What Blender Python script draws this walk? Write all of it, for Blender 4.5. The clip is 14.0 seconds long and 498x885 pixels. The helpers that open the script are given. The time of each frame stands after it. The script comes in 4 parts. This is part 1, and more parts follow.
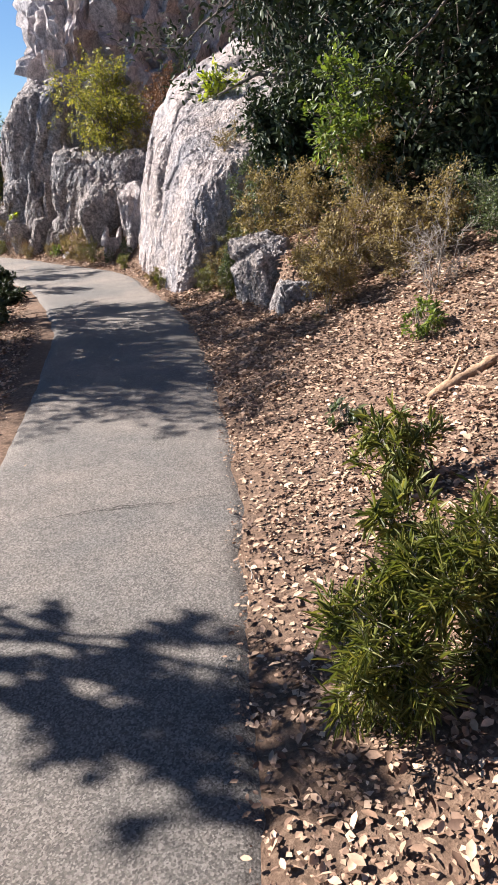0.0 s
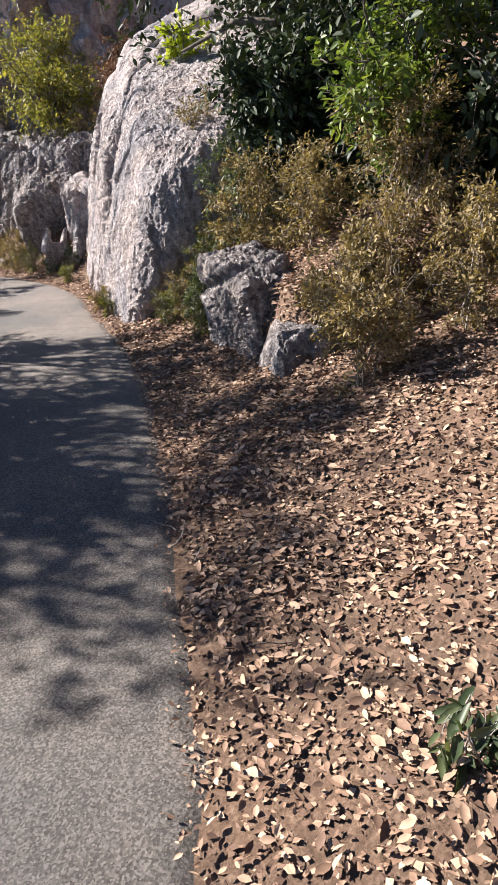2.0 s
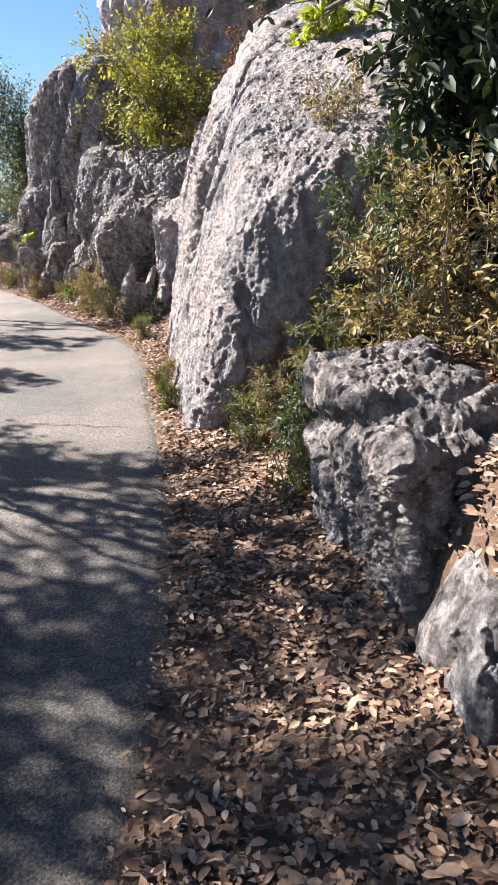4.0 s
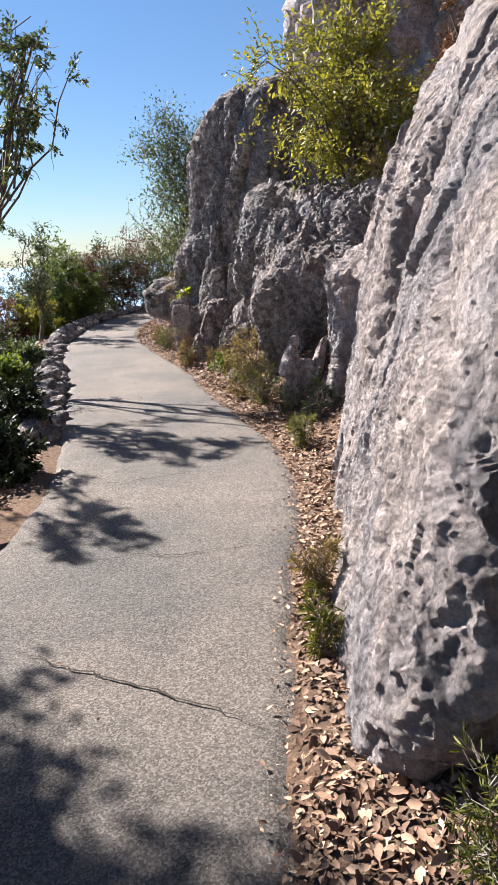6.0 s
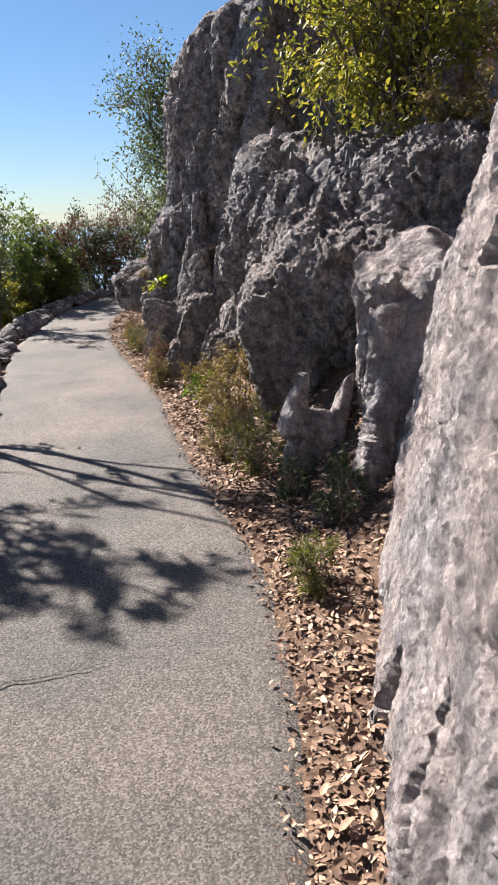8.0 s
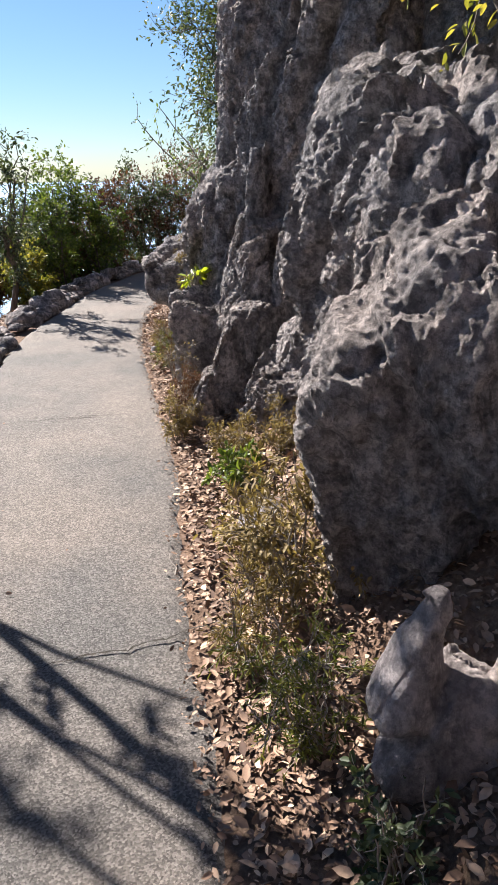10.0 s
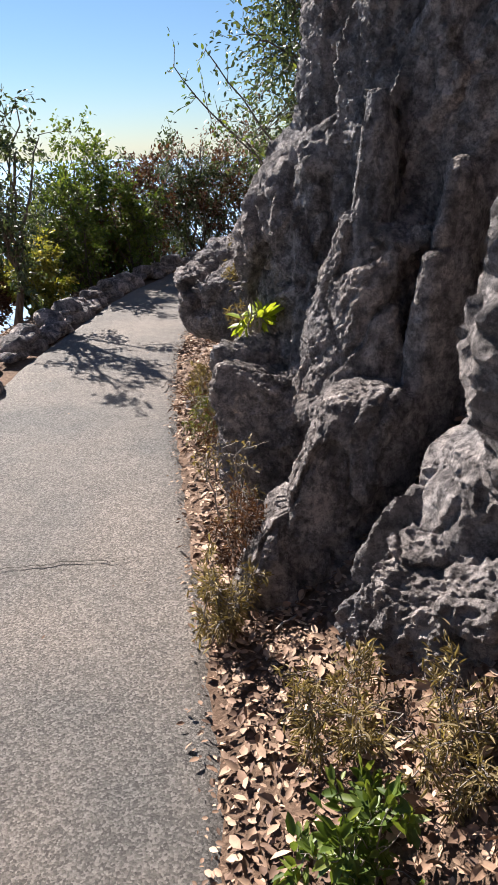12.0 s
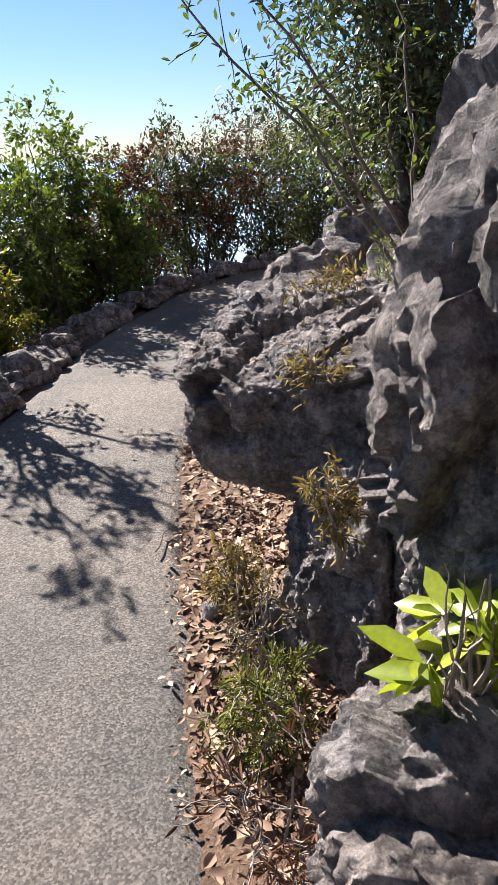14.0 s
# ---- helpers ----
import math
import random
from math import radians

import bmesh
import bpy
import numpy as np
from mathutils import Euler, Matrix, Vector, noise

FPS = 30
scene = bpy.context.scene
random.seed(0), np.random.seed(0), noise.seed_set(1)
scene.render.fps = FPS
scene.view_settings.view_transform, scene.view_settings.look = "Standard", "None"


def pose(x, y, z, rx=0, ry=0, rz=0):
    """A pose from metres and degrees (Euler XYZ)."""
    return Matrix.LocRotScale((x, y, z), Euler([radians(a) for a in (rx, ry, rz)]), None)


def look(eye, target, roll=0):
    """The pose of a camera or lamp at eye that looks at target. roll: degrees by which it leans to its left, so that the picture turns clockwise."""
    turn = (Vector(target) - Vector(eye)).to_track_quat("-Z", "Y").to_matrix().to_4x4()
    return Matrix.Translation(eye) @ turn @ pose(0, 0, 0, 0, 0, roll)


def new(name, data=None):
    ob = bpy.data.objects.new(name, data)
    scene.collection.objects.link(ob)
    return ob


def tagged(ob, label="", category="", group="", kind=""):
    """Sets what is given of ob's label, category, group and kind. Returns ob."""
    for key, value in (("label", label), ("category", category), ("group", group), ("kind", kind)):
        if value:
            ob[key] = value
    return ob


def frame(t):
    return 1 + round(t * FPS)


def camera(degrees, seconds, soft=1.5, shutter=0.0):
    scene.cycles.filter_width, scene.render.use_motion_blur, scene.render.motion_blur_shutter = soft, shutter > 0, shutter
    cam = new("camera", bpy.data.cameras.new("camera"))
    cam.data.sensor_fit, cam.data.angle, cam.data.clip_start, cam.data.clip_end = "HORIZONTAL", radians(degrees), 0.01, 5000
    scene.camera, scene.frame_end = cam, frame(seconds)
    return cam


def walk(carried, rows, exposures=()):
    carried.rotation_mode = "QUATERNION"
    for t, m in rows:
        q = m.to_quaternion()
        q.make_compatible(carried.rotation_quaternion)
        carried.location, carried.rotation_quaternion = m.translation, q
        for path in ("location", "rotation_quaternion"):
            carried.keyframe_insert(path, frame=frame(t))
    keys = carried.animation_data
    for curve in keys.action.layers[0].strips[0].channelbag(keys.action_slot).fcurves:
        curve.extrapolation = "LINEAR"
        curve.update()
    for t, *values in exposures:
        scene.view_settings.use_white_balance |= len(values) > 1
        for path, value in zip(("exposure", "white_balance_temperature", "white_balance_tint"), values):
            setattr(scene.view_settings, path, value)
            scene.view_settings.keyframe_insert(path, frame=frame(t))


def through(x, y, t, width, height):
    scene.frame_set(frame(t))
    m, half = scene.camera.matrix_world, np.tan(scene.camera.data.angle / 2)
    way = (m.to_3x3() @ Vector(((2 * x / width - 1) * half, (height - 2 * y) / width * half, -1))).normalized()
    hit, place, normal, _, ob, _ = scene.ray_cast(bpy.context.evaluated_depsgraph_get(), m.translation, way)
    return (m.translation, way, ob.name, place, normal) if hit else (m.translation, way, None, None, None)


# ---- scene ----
cam = camera(39.0, 14.0, soft=1.1)
PATH = [
    (0, (-0.584, -0.664, 1.755), (-0.167, 1.141, 1.0), -5.4),
    (0.5, (-0.484, -0.031, 1.743), (0.045, 1.735, 0.969), -4.8),
    (1, (-0.234, 0.607, 1.727), (0.321, 2.36, 0.94), -5.2),
    (1.5, (-0.093, 1.246, 1.693), (0.438, 3.01, 0.914), -5.1),
    (2, (0.107, 2.043, 1.622), (0.584, 3.825, 0.848), -5.1),
    (2.2, (0.191, 2.313, 1.61), (0.649, 4.1, 0.839), -5.1),
    (4.3, (0.88, 5.418, 1.45), (0.985, 7.311, 0.814), -1.4),
    (4.5, (0.9, 5.693, 1.441), (0.939, 7.595, 0.826), -1.4),
    (5, (0.883, 6.319, 1.463), (0.764, 8.232, 0.893), -2.0),
    (5.5, (0.891, 6.973, 1.475), (0.655, 8.881, 0.925), -2.9),
    (6, (0.9, 7.571, 1.543), (0.594, 9.47, 0.995), -3.8),
    (6.5, (0.798, 8.233, 1.56), (0.464, 10.122, 0.994), -4.2),
    (7, (0.813, 9.002, 1.568), (0.469, 10.882, 0.98), -4.3),
    (7.2, (0.799, 9.193, 1.596), (0.46, 11.072, 1.002), -4.2),
    (9.3, (0.481, 11.637, 1.632), (0.108, 13.475, 0.935), -1.1),
    (9.5, (0.436, 11.873, 1.681), (0.031, 13.702, 0.978), -1.1),
    (10, (0.297, 12.481, 1.672), (-0.197, 14.278, 0.944), -1.1),
    (10.5, (0.172, 13.047, 1.652), (-0.395, 14.815, 0.909), -1.5),
    (11, (-0.053, 13.495, 1.631), (-0.667, 15.243, 0.877), -1.7),
    (11.5, (-0.272, 14.045, 1.618), (-0.895, 15.784, 0.851), -1.8),
    (12, (-0.525, 14.692, 1.624), (-1.14, 16.428, 0.845), -1.5),
    (12.5, (-0.787, 15.291, 1.6), (-1.39, 17.026, 0.809), -1.3),
    (13, (-0.994, 15.827, 1.599), (-1.602, 17.559, 0.804), -1.4),
    (13.5, (-1.299, 16.304, 1.552), (-1.913, 18.035, 0.762), -1.7),
    (14, (-1.549, 16.89, 1.514), (-2.161, 18.626, 0.732), -2.2),
]
walk(cam, [(t, look(eye, target, roll)) for t, eye, target, roll in PATH],
     [(0, 1.85), (2.2, 1.72), (4.3, 2.15), (5.5, 1.95), (6.5, 1.62), (7.2, 1.56), (9.3, 1.84), (10.5, 1.78), (12, 1.64), (14, 1.84)])

# ---- world, sun, exposure ----
SUN = Vector((-0.68, 0.44, 0.585)).normalized()
world = bpy.data.worlds.new("sky")
scene.world = world
world.use_nodes = True
sky = world.node_tree.nodes.new("ShaderNodeTexSky")
sky.sky_type = "NISHITA"
sky.sun_disc = False
sky.sun_elevation = math.asin(SUN.z)
sky.sun_rotation = math.atan2(SUN.x, SUN.y)
sky.air_density, sky.dust_density, sky.ozone_density, sky.altitude = 1.0, 0.05, 3.0, 500
tint = world.node_tree.nodes.new("ShaderNodeMix")
tint.data_type, tint.blend_type = "RGBA", "MULTIPLY"
tint.inputs[0].default_value = 1.0
aloft = world.node_tree.nodes.new("ShaderNodeSeparateXYZ")
haze = world.node_tree.nodes.new("ShaderNodeValToRGB")
haze.color_ramp.elements[0].position, haze.color_ramp.elements[0].color = 0.0, (0.78, 0.87, 1.04, 1)
haze.color_ramp.elements[1].position, haze.color_ramp.elements[1].color = 0.35, (0.90, 1.06, 1.22, 1)
world.node_tree.links.new(world.node_tree.nodes.new("ShaderNodeTexCoord").outputs["Generated"], aloft.inputs[0])
world.node_tree.links.new(aloft.outputs["Z"], haze.inputs[0])
world.node_tree.links.new(haze.outputs[0], tint.inputs[7])
world.node_tree.links.new(sky.outputs[0], tint.inputs[6])
world.node_tree.links.new(tint.outputs[2], world.node_tree.nodes["Background"].inputs[0])
world.node_tree.nodes["Background"].inputs[1].default_value = 0.033
sun_data = bpy.data.lights.new("sun", "SUN")
sun_data.energy, sun_data.angle, sun_data.color = 5.0, radians(0.55), (1.0, 0.93, 0.865)
sun = new("sun", sun_data)
sun.matrix_world = look(SUN * 60, (0, 0, 0))

# ---- number helpers ----


def smooth(a, b, x):
    u = np.clip((np.asarray(x, float) - a) / (b - a), 0, 1)
    return u * u * (3 - 2 * u)


def cell(ix, iy, iz, seed):
    """A random number from 0 to 1 for each whole-numbered cell."""
    h = (ix.astype(np.int64) * 374761393 + iy.astype(np.int64) * 668265263 + iz.astype(np.int64) * 2147483647 + seed * 974711) & 0xFFFFFFFF
    h = ((h ^ (h >> 13)) * 1274126177) & 0xFFFFFFFF
    h = ((h ^ (h >> 16)) * 2246822519) & 0xFFFFFFFF
    return ((h ^ (h >> 15)) & 0xFFFFFF) / float(0xFFFFFF)


SLOPES = np.random.RandomState(5).normal(size=(256, 3))
SLOPES /= np.linalg.norm(SLOPES, axis=1)[:, None]


def vnoise(p, seed=0):
    """Smooth noise from about -1 to 1 at the rows of p."""
    i = np.floor(p).astype(np.int64)
    o = p - i
    f = o * o * o * (o * (o * 6 - 15) + 10)
    out = np.zeros(len(p))
    for a in (0, 1):
        for b in (0, 1):
            for c in (0, 1):
                w = (f[:, 0] if a else 1 - f[:, 0]) * (f[:, 1] if b else 1 - f[:, 1]) * (f[:, 2] if c else 1 - f[:, 2])
                g = SLOPES[(cell(i[:, 0] + a, i[:, 1] + b, i[:, 2] + c, seed) * 255.99).astype(int)]
                out += w * (g * (o - (a, b, c))).sum(1)
    return np.clip(out * 1.7, -1, 1)


def fbm(p, octaves=4, seed=0, ridged=False):
    out, amp, total = np.zeros(len(p)), 1.0, 0.0
    for o in range(octaves):
        n = vnoise(p * 2.03**o + 17.3 * o, seed + o)
        out += amp * ((1 - 2 * np.abs(n)) if ridged else n)
        total += amp
        amp *= 0.5
    return out / total


def worley(p, seed=0):
    """The distances to the nearest and second nearest of scattered points, and the slope of a random break over each point's patch."""
    i = np.floor(p).astype(np.int64)
    best, slope = np.full((len(p), 2), 9.0), np.zeros(len(p))
    for a in (-1, 0, 1):
        for b in (-1, 0, 1):
            for c in (-1, 0, 1):
                j = i + (a, b, c)
                q = j + np.stack([cell(j[:, 0], j[:, 1], j[:, 2], seed + k) for k in (1, 2, 3)], 1)
                g = np.stack([cell(j[:, 0], j[:, 1], j[:, 2], seed + k) for k in (4, 5, 6)], 1) * 2 - 1
                d = np.linalg.norm(q - p, axis=1)
                closer = d < best[:, 0]
                best[:, 1] = np.where(closer, best[:, 0], np.minimum(best[:, 1], d))
                slope = np.where(closer, ((p - q) * g).sum(1) + g[:, 0] * 0.35, slope)
                best[:, 0] = np.where(closer, d, best[:, 0])
    return best, slope


def flat(x, y):
    x = np.asarray(x, float).ravel()
    return np.stack([x, np.asarray(y, float).ravel(), 0 * x], 1)


# ---- materials ----


def material(name, rough=0.9):
    m = bpy.data.materials.new(name)
    m.use_nodes = True
    nt = m.node_tree
    bsdf = nt.nodes["Principled BSDF"]
    bsdf.inputs["Roughness"].default_value = rough
    bsdf.inputs["Specular IOR Level"].default_value = 0.25
    return m, nt, bsdf


def node(nt, kind, **sets):
    n = nt.nodes.new(kind)
    for key, value in sets.items():
        n.inputs[key.replace("_", " ")].default_value = value
    return n


def place(nt, kind="Object"):
    return nt.nodes.new("ShaderNodeTexCoord").outputs[kind]


def noise_tex(nt, vec, scale, detail=6.0, rough=0.6):
    n = node(nt, "ShaderNodeTexNoise", Scale=scale, Detail=detail, Roughness=rough)
    nt.links.new(vec, n.inputs["Vector"])
    return n.outputs["Fac"]


def ramp(nt, fac, *stops):
    r = nt.nodes.new("ShaderNodeValToRGB")
    el = r.color_ramp.elements
    while len(el) < len(stops):
        el.new(0.5)
    for e, (pos, col) in zip(el, stops):
        e.position = pos
        e.color = (*col, 1) if len(col) == 3 else col
    nt.links.new(fac, r.inputs[0])
    return r.outputs[0]


def mix(nt, fac, a, b, how="MIX"):
    m = nt.nodes.new("ShaderNodeMix")
    m.data_type, m.blend_type = "RGBA", how
    for sock, v in ((m.inputs[0], fac), (m.inputs[6], a), (m.inputs[7], b)):
        if isinstance(v, (int, float)):
            sock.default_value = v
        elif isinstance(v, tuple):
            sock.default_value = (*v, 1)
        else:
            nt.links.new(v, sock)
    return m.outputs[2]


def bump(nt, bsdf, *layers):
    last = None
    for fac, strength, dist in layers:
        b = node(nt, "ShaderNodeBump", Strength=strength, Distance=dist)
        nt.links.new(fac, b.inputs["Height"])
        if last:
            nt.links.new(last, b.inputs["Normal"])
        last = b.outputs[0]
    nt.links.new(last, bsdf.inputs["Normal"])


def rock_material(name, dark, light, stain, streak=0.5, pit_shade=0.6):
    m, nt, bsdf = material(name, 0.9)
    vec = place(nt)
    stretch = node(nt, "ShaderNodeMapping", Scale=(1.6, 1.6, 0.45))
    nt.links.new(vec, stretch.inputs[0])
    big = noise_tex(nt, vec, 1.3, 5, 0.6)
    fine = noise_tex(nt, vec, 13, 10, 0.75)
    veins = noise_tex(nt, stretch.outputs[0], 4.0, 9, 0.75)
    grit = noise_tex(nt, vec, 60, 7, 0.75)
    pits = node(nt, "ShaderNodeTexVoronoi", Scale=34.0)
    nt.links.new(vec, pits.inputs["Vector"])
    col = mix(nt, ramp(nt, fine, (0.34, (0, 0, 0)), (0.6, (1, 1, 1))), dark, light)
    col = mix(nt, ramp(nt, veins, (0.44, (1, 1, 1)), (0.52, (0, 0, 0))), col, mix(nt, streak, col, stain))
    tone = ramp(nt, big, (0.38, (0.74, 0.78, 0.83)), (0.6, (1.0, 0.96, 0.93)))
    col = mix(nt, 1.0, col, tone, "MULTIPLY")
    col = mix(nt, ramp(nt, grit, (0.34, (0.8, 0.8, 0.8)), (0.46, (0, 0, 0))), col, mix(nt, 0.75, col, dark))
    # Dark speckle painted in as the shade of small pits in sunlit stone.
    speckle = noise_tex(nt, vec, 21, 10, 0.82)
    col = mix(nt, ramp(nt, speckle, (0.45, (pit_shade, pit_shade, pit_shade)), (0.53, (0, 0, 0))), col, mix(nt, 1.0, col, (0.30, 0.30, 0.32), "MULTIPLY"))
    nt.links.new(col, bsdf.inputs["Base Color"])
    bump(nt, bsdf, (veins, 0.7, 0.05), (fine, 1.0, 0.05), (speckle, 1.0, 0.04), (pits.outputs["Distance"], 0.8, 0.02), (grit, 1.0, 0.02))
    return m


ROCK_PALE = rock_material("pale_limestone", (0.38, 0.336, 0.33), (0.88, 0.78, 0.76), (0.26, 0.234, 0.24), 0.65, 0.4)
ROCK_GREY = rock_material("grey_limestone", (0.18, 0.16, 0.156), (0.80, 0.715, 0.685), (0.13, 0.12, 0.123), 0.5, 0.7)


def asphalt_material():
    m, nt, bsdf = material("weathered_asphalt", 0.8)
    vec = place(nt)
    v = node(nt, "ShaderNodeTexVoronoi", Scale=150.0, Randomness=1.0)
    nt.links.new(vec, v.inputs["Vector"])
    grains = ramp(nt, v.outputs["Color"], (0.16, (0.045, 0.042, 0.04)), (0.5, (0.165, 0.152, 0.142)), (0.84, (0.38, 0.35, 0.325)))
    speck = noise_tex(nt, vec, 66, 8, 0.85)
    big = noise_tex(nt, vec, 0.8, 7, 0.62)
    mid = noise_tex(nt, vec, 5, 7, 0.7)
    col = mix(nt, 0.36, grains, ramp(nt, mid, (0.32, (0.155, 0.14, 0.128)), (0.68, (0.285, 0.255, 0.232))))
    col = mix(nt, 1.0, col, ramp(nt, big, (0.36, (0.74, 0.76, 0.78)), (0.62, (1.16, 1.09, 1.04))), "MULTIPLY")
    col = mix(nt, ramp(nt, speck, (0.36, (0.85, 0.85, 0.85)), (0.45, (0, 0, 0))), col, (0.045, 0.042, 0.039))
    col = mix(nt, ramp(nt, speck, (0.58, (0, 0, 0)), (0.66, (0.45, 0.45, 0.45))), col, (0.42, 0.39, 0.36))
    nt.links.new(col, bsdf.inputs["Base Color"])
    bsdf.inputs["Specular IOR Level"].default_value = 0.35
    bump(nt, bsdf, (mid, 0.35, 0.02), (v.outputs["Distance"], 0.9, 0.008), (speck, 1.0, 0.014))
    return m


def soil_material():
    m, nt, bsdf = material("dry_soil", 0.97)
    vec = place(nt)
    big = noise_tex(nt, vec, 1.7, 6, 0.6)
    fine = noise_tex(nt, vec, 38, 8, 0.75)
    col = ramp(nt, fine, (0.3, (0.07, 0.045, 0.032)), (0.52, (0.16, 0.105, 0.075)), (0.72, (0.30, 0.215, 0.16)))
    col = mix(nt, 1.0, col, ramp(nt, big, (0.35, (0.75, 0.75, 0.75)), (0.65, (1.15, 1.1, 1.05))), "MULTIPLY")
    nt.links.new(col, bsdf.inputs["Base Color"])
    bump(nt, bsdf, (big, 0.4, 0.06), (fine, 0.9, 0.02))
    return m


def leaf_material(name, a, b, c, shine=0.42, through=0.35):
    """Leaves: each one its own tint, with light that passes through."""
    m, nt, bsdf = material(name, shine)
    bsdf.inputs["Specular IOR Level"].default_value = 0.4
    geo = nt.nodes.new("ShaderNodeNewGeometry")
    col = ramp(nt, geo.outputs["Random Per Island"], (0.0, a), (0.5, b), (1.0, c))
    spots = noise_tex(nt, place(nt), 60, 3, 0.6)
    col = mix(nt, 1.0, col, ramp(nt, spots, (0.3, (0.8, 0.8, 0.8)), (0.7, (1.15, 1.15, 1.15))), "MULTIPLY")
    nt.links.new(col, bsdf.inputs["Base Color"])
    if through:
        t = nt.nodes.new("ShaderNodeBsdfTranslucent")
        nt.links.new(mix(nt, 1.0, col, (1.0, 1.0, 0.55), "MULTIPLY"), t.inputs["Color"])
        mixer = nt.nodes.new("ShaderNodeMixShader")
        mixer.inputs[0].default_value = through
        nt.links.new(bsdf.outputs[0], mixer.inputs[1])
        nt.links.new(t.outputs[0], mixer.inputs[2])
        nt.links.new(mixer.outputs[0], nt.nodes["Material Output"].inputs["Surface"])
    return m


def bark_material(name, a, b):
    m, nt, bsdf = material(name, 0.92)
    vec = place(nt)
    st = node(nt, "ShaderNodeMapping", Scale=(1, 1, 0.25))
    nt.links.new(vec, st.inputs[0])
    f = noise_tex(nt, st.outputs[0], 30, 7, 0.7)
    nt.links.new(ramp(nt, f, (0.35, a), (0.65, b)), bsdf.inputs["Base Color"])
    bump(nt, bsdf, (f, 0.8, 0.01))
    return m


ASPHALT = asphalt_material()
SOIL = soil_material()
LITTER = leaf_material("fallen_leaves", (0.09, 0.05, 0.034), (0.25, 0.152, 0.10), (0.52, 0.36, 0.25), 0.75, 0.0)
OAK = leaf_material("oak_leaves", (0.012, 0.021, 0.009), (0.023, 0.038, 0.015), (0.05, 0.068, 0.027), 0.6, 0.12)
FRESH = leaf_material("fresh_leaves", (0.06, 0.10, 0.02), (0.11, 0.16, 0.03), (0.20, 0.24, 0.05), 0.45, 0.42)
YELLOW = leaf_material("yellow_green_leaves", (0.14, 0.16, 0.03), (0.24, 0.235, 0.045), (0.38, 0.32, 0.07), 0.5, 0.48)
OLIVE = leaf_material("olive_green_leaves", (0.035, 0.055, 0.025), (0.07, 0.095, 0.045), (0.14, 0.16, 0.075), 0.45, 0.35)
WEED = leaf_material("weed_leaves", (0.06, 0.075, 0.016), (0.12, 0.135, 0.03), (0.22, 0.205, 0.055), 0.5, 0.4)
DRY = leaf_material("dry_yellow_leaves", (0.12, 0.085, 0.038), (0.22, 0.162, 0.07), (0.36, 0.28, 0.13), 0.7, 0.3)
TWIG_LEAF = leaf_material("grey_dry_leaves", (0.10, 0.085, 0.07), (0.17, 0.145, 0.12), (0.27, 0.235, 0.2), 0.8, 0.15)
BROWN = leaf_material("dead_brown_leaves", (0.075, 0.035, 0.022), (0.13, 0.06, 0.035), (0.20, 0.10, 0.06), 0.75, 0.2)
LIME = leaf_material("lime_leaves", (0.20, 0.26, 0.02), (0.30, 0.36, 0.03), (0.42, 0.44, 0.06), 0.35, 0.5)
BARK = bark_material("bark", (0.055, 0.045, 0.037), (0.16, 0.135, 0.115))
TWIG = bark_material("dry_twigs", (0.16, 0.135, 0.115), (0.38, 0.34, 0.31))

# ---- mesh helpers ----


def mesh_from(name, verts, faces, mat, soft=True):
    me = bpy.data.meshes.new(name)
    faces, verts = np.asarray(faces, np.int32), np.asarray(verts, np.float32)
    count, corners = faces.shape
    me.vertices.add(len(verts))
    me.vertices.foreach_set("co", verts.ravel())
    me.loops.add(count * corners)
    me.loops.foreach_set("vertex_index", faces.ravel())
    me.polygons.add(count)
    me.polygons.foreach_set("loop_start", np.arange(0, count * corners, corners, dtype=np.int32))
    me.materials.append(mat)
    me.polygons.foreach_set("use_smooth", [soft] * len(me.polygons))
    me.update(calc_edges=True)
    return me


def part(name, me, parent, label=""):
    ob = new(name, me)
    ob.parent = parent
    return tagged(ob, label)


SPHERES = {}


def sphere(level):
    if level not in SPHERES:
        bm = bmesh.new()
        bmesh.ops.create_icosphere(bm, subdivisions=level, radius=1)
        bm.verts.ensure_lookup_table()
        v = np.array([w.co[:] for w in bm.verts])
        f = np.array([[w.index for w in face.verts] for face in bm.faces])
        bm.free()
        SPHERES[level] = (v, f)
    return SPHERES[level]


